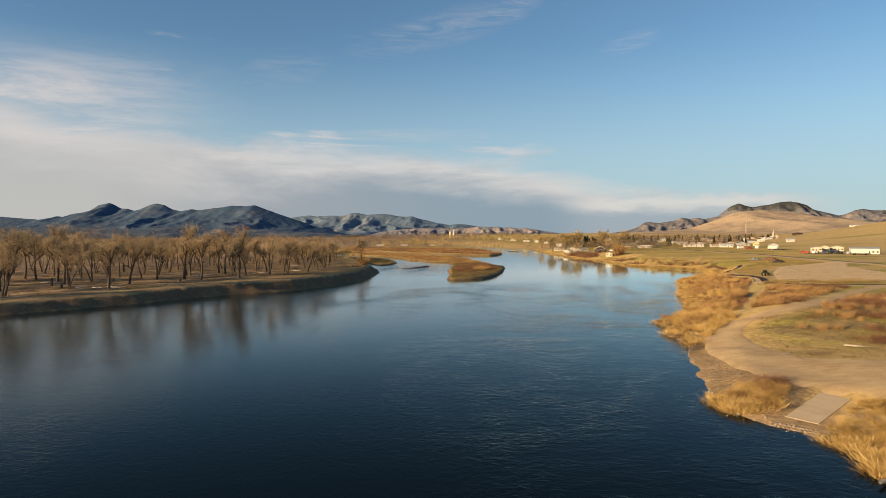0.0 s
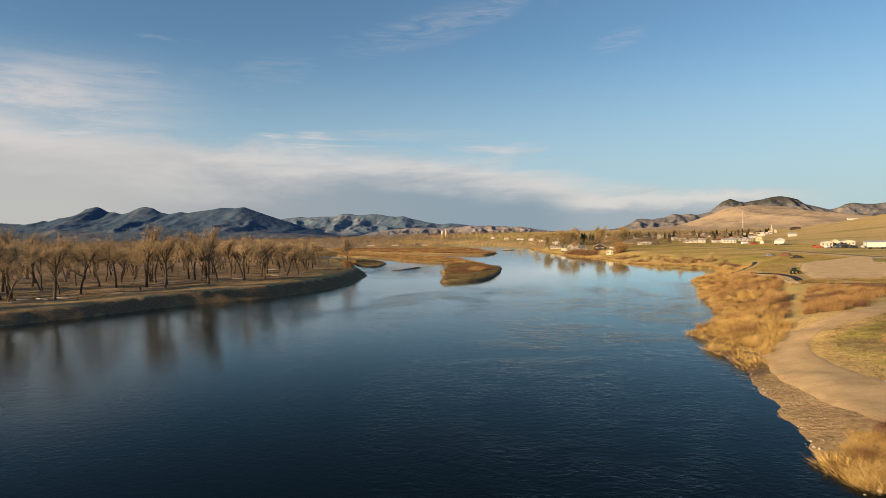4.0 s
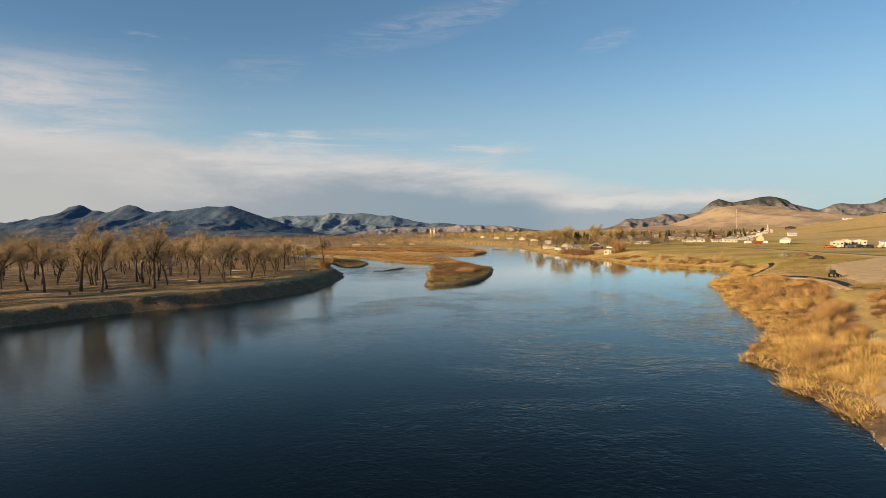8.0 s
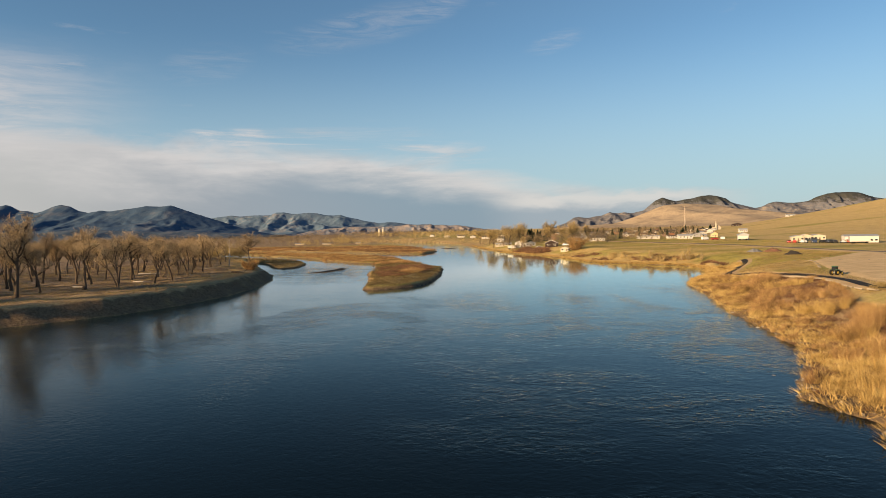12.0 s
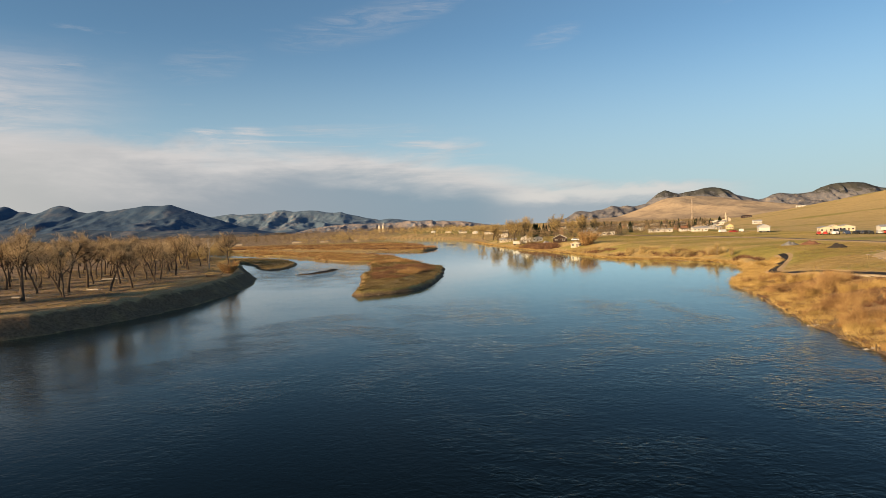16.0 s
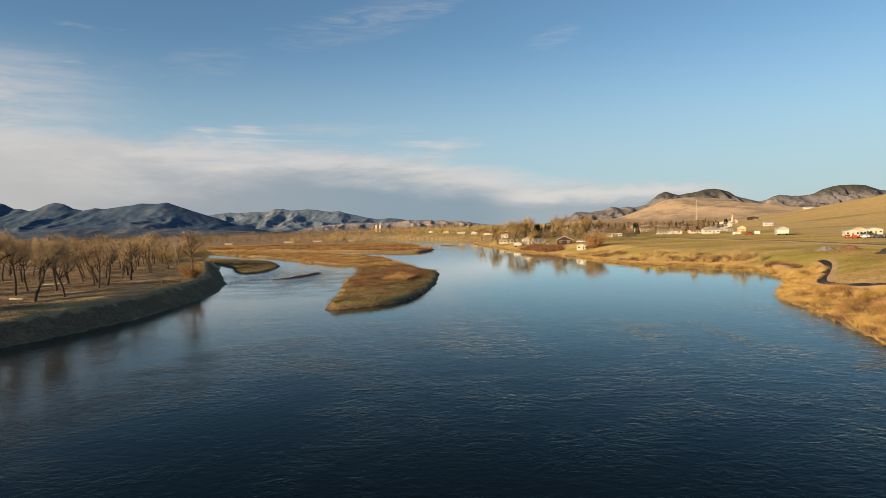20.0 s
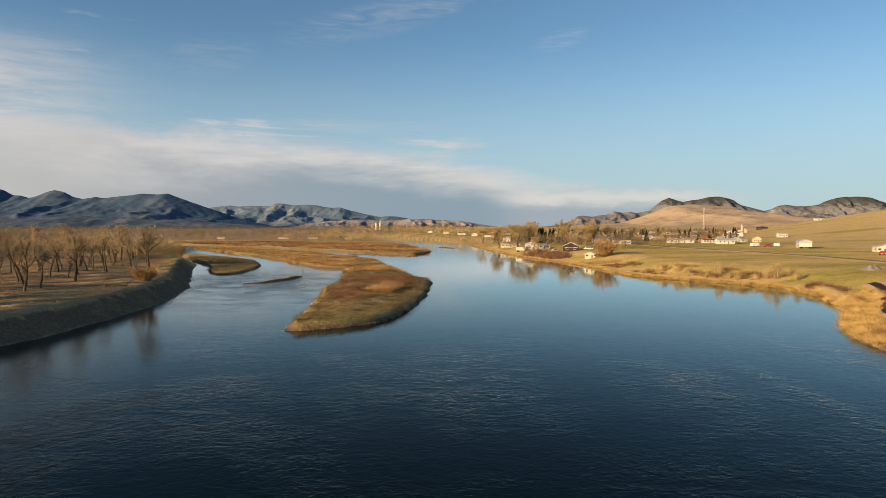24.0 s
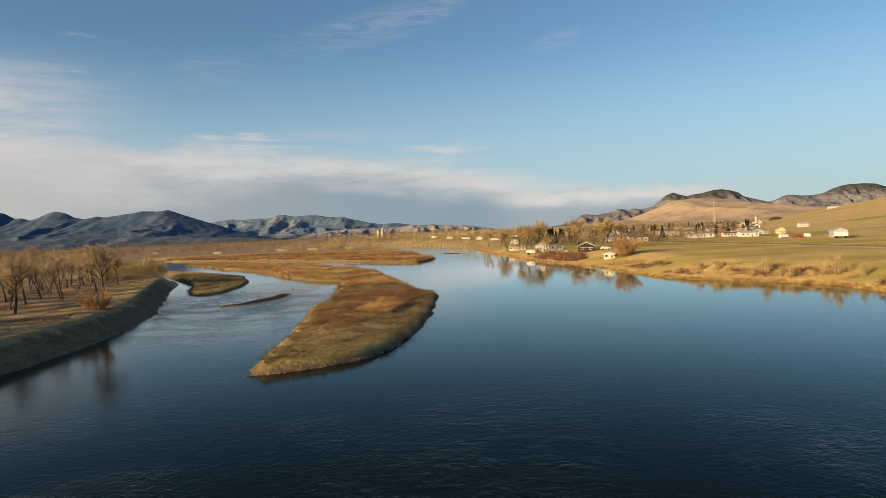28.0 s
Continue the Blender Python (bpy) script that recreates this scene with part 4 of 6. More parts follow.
stuff(blades("reed_bed", x, y, 0.3 + 0.5 * r, 40, 0.9, REED, 0.028, 12, spread=0.9), "pale long grass on the grassy point", "grass")
# fringe along the far right bank
rs = np.random.RandomState(21)
shore = np.array(RIGHT_SHORE[3:42], float)
seg = rs.randint(0, len(shore) - 1, 5200)
k = rs.rand(5200)
q = shore[seg] * (1 - k[:, None]) + shore[seg + 1] * k[:, None]
nrm = np.stack([(shore[seg + 1] - shore[seg])[:, 1], -(shore[seg + 1] - shore[seg])[:, 0]], -1)
nrm /= np.linalg.norm(nrm, axis=1)[:, None]
q = q + nrm * (rs.gamma(2.0, 0.9, 5200) * np.where(q[:, 1] > 290, 0.55, 1.0))[:, None]
ok = (inside(RIGHT, q[:, 0], q[:, 1]) > 0.3) & ~((q[:, 1] > 61) & (q[:, 1] < 69)) & ~((q[:, 1] > 75) & (q[:, 1] < 240) & (rs.rand(len(q)) < np.where(q[:, 1] < 108, 1.0, 0.72)))
q = q[ok]
stuff(blades("shore_grass", q[:, 0], q[:, 1], 0.3 + 0.5 * rs.rand(len(q)), 20, 0.9, REED, 0.032, 13, spread=0.9), "fringe of pale dry grass along the water", "grass")
# brush on the slope of the far right bank
x, y, r = scatter([(98, 300), (101, 325), (94, 339), (78, 360), (74, 372), (73, 400), (68, 432), (64, 470), (70, 470), (80, 430), (82, 385), (92, 362), (106, 342), (108, 310)], 0.30, 22)
ok = ripple(x, y, 11, 5.5) > 0.38
stuff(blades("dogwood_thicket", x[ok], y[ok], 0.4 + 1.0 * r[ok], 60, 0.8, RED_STEM, 0.035, 14, spread=1.0), "low brown brush on the grassy slope", "shrubs")
ok = ripple(x, y, 11, 5.5) < -0.5
stuff(blades("willow_thicket", x[ok], y[ok], 0.6 + 1.3 * r[ok], 60, 0.7, BUD, 0.035, 15, spread=1.0), "tan willow clumps on the grassy slope", "shrubs")
x, y, r = scatter([(60, 462), (56, 480), (52, 496), (60, 500), (66, 488), (70, 474), (69, 458)], 0.4, 71)
stuff(blades("dogwood_thicket", x, y, 0.8 + 2.2 * r, 90, 0.6, RED_STEM, 0.045, 72, spread=0.8), "rust-brown shrubs along the shore below the chalet", "shrubs")
x, y, r = scatter([(73, 372), (80, 358), (92, 343), (101, 331), (106, 336), (96, 350), (86, 364), (78, 376)], 0.22, 73)
ok = ripple(x, y, 4, 9.0) > 0.1
stuff(blades("willow_thicket", x[ok], y[ok], 0.8 + 2.0 * r[ok], 80, 0.5, BUD, 0.03, 74, spread=0.5), "tan brushy willow clumps along the bank", "shrubs")
# island and gravel flats
x, y, r = scatter([p_ for p_ in ISLAND[:14]] + [(-29, 473), (-40, 430), (-30, 400), (-26, 361), (-24, 335), (-25, 322), (-23, 300), (-22, 283), (-21.8, 268)], 1.5, 24)
ok = inside(ISLAND, x, y) > 1.3
stuff(blades("island_grass", x[ok], y[ok], 0.14 + 0.28 * r[ok], 18, 1.2, ISLE_TUFT, 0.026, 16, spread=0.9), "olive and tan matted grass on the island", "grass")
x, y, r = scatter([(-19, 288), (-12, 283), (-6, 300), (-2, 326), (-4, 350), (-14, 348), (-23, 338), (-22, 310)], 0.55, 25)
ok = ripple(x, y, 7, 1.1) > -0.25
stuff(blades("willow_thicket", x[ok], y[ok], 0.3 + 0.6 * r[ok], 90, 0.8, RED_STEM, 0.022, 17, spread=1.0, wild=0.7), "rust-brown willow brush on the island", "shrubs")
x, y, r = scatter([(-13, 302), (-8, 298), (-5, 316), (-9, 322)], 0.9, 26)
stuff(blades("willow_thicket", x, y, 0.5 + 0.9 * r, 100, 0.7, WILLOW, 0.022, 18, spread=0.8, wild=0.6), "orange willow clump on the island", "shrubs")
x, y, r = scatter(ISLAND[9:], 0.5, 27)
ok = (inside(ISLAND, x, y) > 0.4) & (y > 368)
x, y, r = x[ok], y[ok], r[ok]
patch = ripple(x, y, 8, 2.3) + 0.6 * ripple(x, y, 3.1, 6.1)
ok = patch > 0.15
stuff(blades("willow_thicket", x[ok], y[ok], 0.3 + 1.1 * r[ok], 32, 0.8, WILLOW, 0.045, 19, spread=0.9, wild=0.8), "golden-brown willow clumps on the low gravel flat", "shrubs")
ok = (patch < 0.25) & (patch > -0.5)
stuff(blades("flat_grass", x[ok], y[ok], 0.15 + 0.35 * r[ok], 18, 1.2, TUFT, 0.055, 119, spread=1.4, wild=1.0), "matted tan grass on the low gravel flat", "grass")
x, y, r = scatter(FLAT[:11] + [(-150, 760), (-250, 780)], 0.17, 28)
knot = ripple(x * 0.5, y, 13, 3.3) + 0.5 * ripple(x, y, 6, 1.1)
ok = (inside(FLAT, x, y) > 2) & (knot > 0.1)
stuff(blades("willow_thicket", x[ok], y[ok], 0.5 + 1.4 * r[ok], 40, 0.8, WILLOW, 0.06, 20, spread=1.2, wild=0.9), "golden-brown brush across the gravel flat", "shrubs")
ok = (inside(FLAT, x, y) > 4) & (knot < -0.25)
stuff(blades("dogwood_thicket", x[ok], y[ok], 0.5 + 1.2 * r[ok], 40, 0.8, RED_STEM, 0.06, 120, spread=1.2, wild=0.9), "dark brown brush patches across the gravel flat", "shrubs")
# grass on the open ground: upright blades that catch the low sun
OPEN = [(100, 296), (103, 322), (98, 338), (86, 352), (76, 364), (73, 400), (68, 432), (62, 470), (54, 505), (70, 560), (110, 600), (170, 610), (210, 520), (215, 440), (175, 380), (150, 340), (150, 300), (128, 296)]
x, y, r = scatter(OPEN, 0.5, 30)
stuff(blades("meadow_grass", x, y, 0.10 + 0.16 * r, 10, 1.0, GREEN_TUFT, 0.03, 60, spread=1.2), "greenish golden grass on the sloping meadow", "grass")
x, y, r = scatter([(41.5, 90), (50, 88.5), (70, 88), (100, 130), (112, 172), (98, 166), (80, 146), (70, 136), (60, 128), (48, 121), (43, 115), (41.5, 104)], 2.2, 61)
stuff(blades("meadow_grass", x, y, 0.10 + 0.2 * r, 9, 1.0, ISLE_TUFT, 0.022, 62, spread=1.0), "short olive and tan grass inside the road's bend", "grass")
x, y, r = scatter([(72, 184), (90, 184), (118, 187), (132, 196), (128, 201), (112, 197), (92, 196), (80, 194)], 1.2, 91)
ok = ripple(x, y, 4.5, 4.4) + 0.5 * ripple(x, y, 1.9, 0.7) > -0.1
stuff(blades("rough_grass", x[ok], y[ok], 0.2 + 0.5 * r[ok], 60, 1.0, TUFT, 0.022, 92, spread=0.9, wild=0.9), "rough tan grass spreading over the gravel's edge", "grass")
x, y, r = scatter([(78, 190), (84, 214), (84.5, 240), (88, 264), (100, 280), (116, 304), (120, 330), (150, 330), (148, 300), (112, 268), (96, 236), (86, 212), (82, 200)], 1.2, 63)
stuff(blades("meadow_grass", x, y, 0.12 + 0.2 * r, 7, 1.0, TUFT, 0.05, 64, spread=1.2), "short golden grass between path and gravel", "grass")
x, y, r = scatter([(-58, 262), (-62, 235), (-72, 222), (-92, 200), (-112, 178), (-130, 160), (-180, 160), (-180, 300), (-120, 420), (-95, 405), (-70, 350), (-62, 310)], 0.35, 65)
ok = inside(LEFT, x, y) > 6.5
stuff(blades("woodland_grass", x[ok], y[ok], 0.15 + 0.3 * r[ok], 7, 1.1, TUFT, 0.05, 66, spread=1.3), "sparse dry grass on the woodland floor", "grass")
x, y, r = scatter([(-100, 420), (-84, 392), (-72, 371), (-66, 378), (-67, 402), (-76, 438), (-86, 460), (-110, 490), (-130, 500)], 1.0, 67)
ok = inside(SPIT, x, y) > 1
stuff(blades("spit_grass", x[ok], y[ok], 0.15 + 0.25 * r[ok], 8, 1.1, ISLE_TUFT, 0.05, 68, spread=1.2), "olive and tan grass on the low spit", "grass")

# ---- trees ----
rng = random.Random(11)
GROVE = "cottonwood grove on the far bank"
kinds = [bare_tree("cottonwood_tree", "leafless grey-brown cottonwood with golden twigs", rng.uniform(16, 18), rng, stems=1 + (k in (1, 4)), spread=rng.uniform(0.6, 0.95), group=GROVE,
                   clear=(0.42, 0.33, 0.48, 0.38, 0.35, 0.45)[k]) for k in range(6)]
# front trees stand where they can be told apart
FRONT = [(-109, 223), (-113, 246), (-163, 209), (-133, 185), (-80, 283), (-77.5, 264), (-84, 246), (-88, 279), (-93, 272), (-82, 291), (-99, 341), (-92, 338), (-70.5, 317), (-143, 196),
         (-96, 232), (-121, 214), (-152, 205), (-104, 262), (-118, 232), (-90, 258), (-131, 221), (-141, 208), (-171, 196), (-176, 182), (-158, 190), (-104, 300), (-110, 318), (-118, 350), (-96, 362), (-107, 372), (-103, 352), (-112, 360), (-124, 366), (-101, 384), (-115, 390)]
spots = list(FRONT)
tries = 0
while len(spots) < 265 and tries < 9000:
    tries += 1
    sx, sy = rng.uniform(-300, -75), rng.uniform(120, 420)
    d = float(inside(LEFT, np.array([sx]), np.array([sy]))[0])
    if d < 20 or d > 150 or (sy > 300 and d < 24) or (sy > 330 and rng.random() < 0.25):
        continue
    if min((sx - a) ** 2 + (sy - b) ** 2 for a, b in spots) < (34 if sy > 230 and d < 80 else 46 if d < 70 else 81):
        continue
    spots.append((sx, sy))
first = {}
for i, (sx, sy) in enumerate(spots):
    k = kinds[rng.randrange(6)]
    m = pose(sx, sy, height(sx, sy), rng.uniform(-3, 3), rng.uniform(-3, 3), rng.uniform(0, 360)) @ Matrix.Scale(rng.uniform(0.88, 1.16) * (1.06 - 0.32 * min(1, max(0, (sy - 225) / 60))), 4)
    if k not in first:
        first[k] = True
        k.matrix_basis = m
        k["placed"] = 1
    else:
        copy_thing(k, m)


def woods(name, places, tall, per, mat, seed, label, width=0.16):
    """Distant bare trees as one object: each a stem and a rounded spray of twigs."""
    rs = np.random.RandomState(seed)
    p = np.array(places, float)
    z = np.maximum(land(p[:, 0], p[:, 1])[0], 0.2)
    n = len(p)
    h = tall * rs.uniform(0.45, 1.3, n)
    X, Y, Z, H = (np.repeat(v, per) for v in (p[:, 0], p[:, 1], z, h))
    m = n * per
    lobes = 7
    ctr = rs.normal(0, 1, (n, lobes, 3)) * np.array([0.21, 0.21, 0.15]) + np.array([0, 0, 0.60])
    ctr[..., 2] = np.clip(ctr[..., 2], 0.28, 0.86)
    c0 = ctr[np.repeat(np.arange(n), per), rs.randint(0, lobes, m)]
    u = rs.normal(0, 1, (m, 3)) * np.array([0.11, 0.11, 0.085])
    cx, cy, cz = X + H * (c0[:, 0] + u[:, 0]), Y + H * (c0[:, 1] + u[:, 1]), Z + H * (c0[:, 2] + u[:, 2])
    u /= np.linalg.norm(u, axis=1)[:, None]
    l_ = H * rs.uniform(0.05, 0.12, m)
    d = u * 0.9 + np.array([0, 0, 0.2]) + rs.normal(0, 0.5, (m, 3))
    d /= np.linalg.norm(d, axis=1)[:, None]
    a = rs.uniform(0, math.pi, m)
    wx, wy = np.cos(a) * width, np.sin(a) * width
    c = np.stack([cx, cy, cz], -1)
    s = np.stack([wx, wy, np.zeros(m)], -1)
    v = np.stack([c - s, c + s, c + d * l_[:, None] * 1.25], 1)
    # stems: two crossed tapered blades each
    foot = np.stack([p[:, 0], p[:, 1], z - 0.3], -1)
    top = foot + np.stack([rs.normal(0, 0.04, n) * h, rs.normal(0, 0.04, n) * h, 0.62 * h], -1)
    for ang in (0.2, 1.8):
        s2 = np.stack([np.cos(ang) * 0.011 * h, np.sin(ang) * 0.011 * h, 0 * h], -1)
        v = np.concatenate([v, np.stack([foot - s2, foot + s2, top], 1)], 0)
    v = v.reshape(-1, 3)
    me = bpy.data.meshes.new(name)
    me.from_pydata(v.tolist(), [], np.arange(len(v)).reshape(-1, 3).tolist())
    me.materials.append(mat)
    return stuff(new(name, me), label, "trees")


def field(n, x0, x1, y0, y1, seed, test=None):
    rs = np.random.RandomState(seed)
    q = np.stack([rs.uniform(x0, x1, n), rs.uniform(y0, y1, n)], -1)
    z = land(q[:, 0], q[:, 1])[0]
    ok = z > 0.7
    if test is not None:
        ok &= test(q[:, 0], q[:, 1])
    return q[ok]


q = field(620, -560, -150, 60, 430, 40, lambda a, b: (inside(LEFT, a, b) > 120))
woods("bare_woods", q, 18, 190, FAR_WOOD, 41, "deep leafless cottonwood woods behind the grove", 0.085)
# out of view: extra woods downstream, added so their shadows fall on the bank
q = field(160, -420, -165, -160, 120, 42, lambda a, b: (inside(LEFT, a, b) > 14))
woods("bare_woods", q, 18, 110, FAR_WOOD, 43, "unseen leafless woods downstream, added to shade the far bank", 0.12)
q = field(1300, -760, -100, 430, 1000, 44, lambda a, b: (inside(LEFT, a, b) > 14) & (ripple(a * 0.6, b, 34, 2.0) > -0.15))
woods("bare_woods", q, 11, 170, FAR_WOOD, 45, "scattered leafless trees across the valley floor", 0.15)
q = field(300, -420, -30, 880, 1060, 56, lambda a, b: (inside(PLAIN, a, b) > 8) & (ripple(a, b, 30, 4.0) > 0.15))
woods("bare_woods", q, 10, 200, FAR_WOOD, 57, "belt of tan leafless trees behind the gravel flat", 0.16)
q = field(2600, -1500, 60, 1000, 2300, 46, lambda a, b: (ripple(a * 0.4, b, 60, 4.0) > 0.05))
woods("bare_woods", q, 12, 130, FAR_WOOD, 47, "far bands of leafless trees on the plain", 0.20)
q = field(240, -260, -20, 640, 900, 48, lambda a, b: (inside(FLAT, a, b) > 10) & (ripple(a, b, 30, 6.0) > 0.35) & (b > 650))
woods("bare_woods", q, 7, 90, BUD, 49, "small yellowish trees on the gravel flat", 0.2)
# bushy willows at the mouth of the side channel
q = field(110, -140, -84, 410, 470, 50, lambda a, b: (inside(LEFT, a, b) > 3) & (inside(SPIT, a, b) < 12))
woods("bushy_willows", q, 6.5, 420, BUD, 51, "rounded golden-brown willows by the side channel", 0.10)
# trees between the houses
q = field(1350, 60, 480, 570, 1200, 52, lambda a, b: (inside(RIGHT, a, b) > 12) & (a < 0.43 * (b - 90)) & (ripple(a, b, 45, 1.0) > -0.35))
woods("town_trees", q, 7.2, 140, FAR_WOOD, 53, "leafless trees between the houses of the town", 0.19)
q = field(460, -160, 120, 620, 1300, 54, lambda a, b: np.maximum(inside(RIGHT, a, b), inside(PLAIN, a, b)) > 2)
woods("town_trees", q, 9, 200, BUD, 55, "yellowish bare trees along the upper river", 0.14)
q = field(230, 48, 150, 490, 620, 58, lambda a, b: (inside(RIGHT, a, b) > 7) & ((a - 75) ** 2 + (b - 482) ** 2 > 200) & (ripple(a, b, 9, 3.0) > -0.2))
woods("town_trees", q, 6.5, 220, FAR_WOOD, 59, "brown yard trees round the riverside houses", 0.10)

# ---- roads, paths, ramp ----
def resample(line, n):
    p = np.array(line, float)
    s = np.concatenate([[0], np.cumsum(np.linalg.norm(np.diff(p, axis=0), axis=1))])
    t = np.linspace(0, s[-1], n)
    q = np.stack([np.interp(t, s, p[:, 0]), np.interp(t, s, p[:, 1])], -1)
    for _ in range(4):
        q[1:-1] = 0.25 * q[:-2] + 0.5 * q[1:-1] + 0.25 * q[2:]
    return q


def strip(name, one, two, mat, up, across=8, n=90, wobble=0.25, thick=0.0):
    """A surface laid on the ground between two lines."""
    a, b = resample(one, n), resample(two, n)
    ww = wobble * ripple(a[:, 0], a[:, 1], 2.2, 3.1)[:, None]
    d = b - a
    d = d / np.linalg.norm(d, axis=1)[:, None]
    a, b = a + d * ww, b - d * ww[::-1]
    k = np.linspace(0, 1, across + 1)[:, None, None]
    g = a[None] * (1 - k) + b[None] * k
    z = land(g[..., 0].ravel(), g[..., 1].ravel())[0].reshape(g.shape[:2]) + up
    z[0] -= thick + up * 0.9
    z[-1] -= thick + up * 0.9
    v = np.concatenate([g, z[..., None]], -1).reshape(-1, 3)
    i = np.arange((across + 1) * n).reshape(across + 1, n)
    f = np.stack([i[:-1, :-1], i[1:, :-1], i[1:, 1:], i[:-1, 1:]], -1).reshape(-1, 4)
    return new(name, mesh_of(name, v.tolist(), f.tolist(), mat))


def beside(line, off):
    """The line moved sideways: to the right of its run for positive off."""
    p = np.array(line, float)
    t = np.gradient(p, axis=0)
    t /= np.linalg.norm(t, axis=1)[:, None]
    return (p + np.stack([t[:, 1], -t[:, 0]], -1) * off).tolist()


OUTER = [(58, 52), (48, 62), (41, 70), (37.8, 71.6), (35.2, 75), (32.4, 81.3), (31.6, 89), (32.1, 102), (35, 112.5), (39.5, 121), (46, 127.5), (54, 130.8), (62, 136.5), (73, 147.5), (83, 160.5), (96, 174), (112, 186), (130, 194)]
INNER = [(80, 82), (66, 86), (56, 86.7), (50, 87.3), (46, 88.2), (42.8, 90.6), (40.8, 96.3), (40.4, 104), (41, 111), (42.6, 116.5), (47, 121.4), (54, 124.6), (62, 129.5), (70, 138.5), (78, 149.3), (90, 163), (104, 176.5), (122, 188)]
tagged(strip("road", OUTER, INNER, GRAVEL, 0.10, 14, 130), "pale tan gravel road bending round to the boat ramp", "road", kind="structure")
tagged(strip("road", [(80, 190), (84, 200), (88.5, 213), (97, 235), (113, 267), (140, 292), (152, 303)], [(118, 192), (124, 204), (129, 220), (133, 240), (138, 266), (150, 288), (156, 300)], PALE_GRAVEL, 0.22, 30, 110),
       "bare gravel parking ground above the river bank", "road", kind="structure")
TRAIL = [(110, 178), (96, 177.5), (86, 179.5), (78, 183), (75, 186.5), (78.3, 195.5), (81.5, 205), (83.4, 213), (83.8, 221), (82.2, 232), (81.6, 243), (82.6, 255), (86.0, 266), (91.5, 275.5), (98.5, 284.5), (106, 295.5), (111.0, 303.5), (112.4, 309)]
fine_trail = resample(TRAIL, 60)
tagged(strip("path", beside(fine_trail, -2.3), beside(fine_trail, 2.3), GRAVEL, 0.09, 6, 160), "pale gravel shoulder of the riverside path", "path", kind="structure")
tagged(strip("path", beside(fine_trail, -1.35), beside(fine_trail, 1.35), ASPHALT, 0.15, 4, 160, 0.05), "fresh black asphalt riverside path with a bend", "path", kind="structure")
HIGHWAY = [(120, 620), (133, 505), (143, 452), (149, 420), (152, 386), (154.5, 345), (156, 300), (160, 220), (166, 100)]
fine_high = resample(HIGHWAY, 50)
tagged(strip("road", beside(fine_high, -4), beside(fine_high, 4), GRAVEL, 0.30, 4, 90, 0.2), "gravel embankment beside the highway", "road", kind="structure")
tagged(strip("road", beside(fine_high, -2.6), beside(fine_high, 2.6), plain("weathered asphalt", (0.15, 0.125, 0.10), 0.9, 0.2, 0.6), 0.38, 4, 90, 0.05), "grey two-lane road past the town", "road", kind="structure")
tagged(strip("road", [(153, 302), (175, 318), (215, 330), (260, 336)], [(156, 297), (178, 312), (216, 323), (260, 329)], GRAVEL, 0.12, 4, 40), "gravel access road to the white buildings", "road", kind="structure")


def box_bm(size, at=(0, 0, 0), bevel=0.0):
    bm = bmesh.new()
    bmesh.ops.create_cube(bm, size=1.0, matrix=Matrix.Translation(at) @ Matrix.Diagonal((*size, 1)))
    if bevel:
        bmesh.ops.bevel(bm, geom=bm.edges[:], offset=bevel, segments=1, affect="EDGES")
    return bm


def part(name, bm, mat, parent, label="", smooth=False):
    """Links a bmesh as one mesh object under a thing or a part."""
    me = bpy.data.meshes.new(name)
    bm.to_mesh(me)
    bm.free()
    if smooth:
        me.shade_smooth()
    me.materials.append(mat)
    return child(name, me, parent, label)


def tube_bm(r0, r1, length, sides=12, m=Matrix()):
    bm = bmesh.new()
    bmesh.ops.create_cone(bm, cap_ends=True, segments=sides, radius1=r0, radius2=r1, depth=length, matrix=m)
    return bm


# boat ramp: concrete slabs down to a mat of small blocks at the water
ramp_a, ramp_b, ramp_c, ramp_d = Vector((29.1, 67.4, 0.50)), Vector((31.2, 65.0, 0.50)), Vector((37.7, 71.5, 1.42)), Vector((35.7, 74.1, 1.42))
ramp = thing("boat_ramp", "pale worn concrete boat ramp sloping to the water", "boat ramp")
for k in range(4):
    a0, a1 = k / 4 + 0.0006, (k + 1) / 4 - 0.0006
    bm = bmesh.new()
    quad = [ramp_a.lerp(ramp_d, a0), ramp_b.lerp(ramp_c, a0), ramp_b.lerp(ramp_c, a1), ramp_a.lerp(ramp_d, a1)]
    for q in quad:
        q.z = 0.385 + 0.092 * ((q.x - 30.15) * 0.713 + (q.y - 66.2) * 0.701)
    vs = [bm.verts.new(q) for q in quad] + [bm.verts.new(q - Vector((0, 0, 0.25))) for q in quad]
    for f in ((0, 1, 2, 3), (0, 4, 5, 1), (1, 5, 6, 2), (2, 6, 7, 3), (3, 7, 4, 0)):
        bm.faces.new([vs[i] for i in f])
    bmesh.ops.recalc_face_normals(bm, faces=bm.faces)
    part("slab", bm, CONCRETE, ramp)
mat_bm = box_bm((0.28, 0.25, 0.14), bevel=0.03)
mat_me = bpy.data.meshes.new("block")
mat_bm.to_mesh(mat_me)
mat_bm.free()
mat_me.materials.append(plain("grey concrete block", (0.22, 0.18, 0.14), 0.95, 0.3, 1.5))
rng = random.Random(5)
for row in range(3):
    for k in range(17):
        q = Vector((26.6, 65.1, 0)).lerp(Vector((31.2, 60.6, 0)), k / 16) + Vector((0.32, 0.42, 0)) * row
        b = child("block", mat_me, ramp)
        b.matrix_basis = pose(q.x, q.y, height(q.x, q.y) - 0.02, rng.uniform(-5, 5), rng.uniform(-5, 5), -44 + rng.uniform(-6, 6))

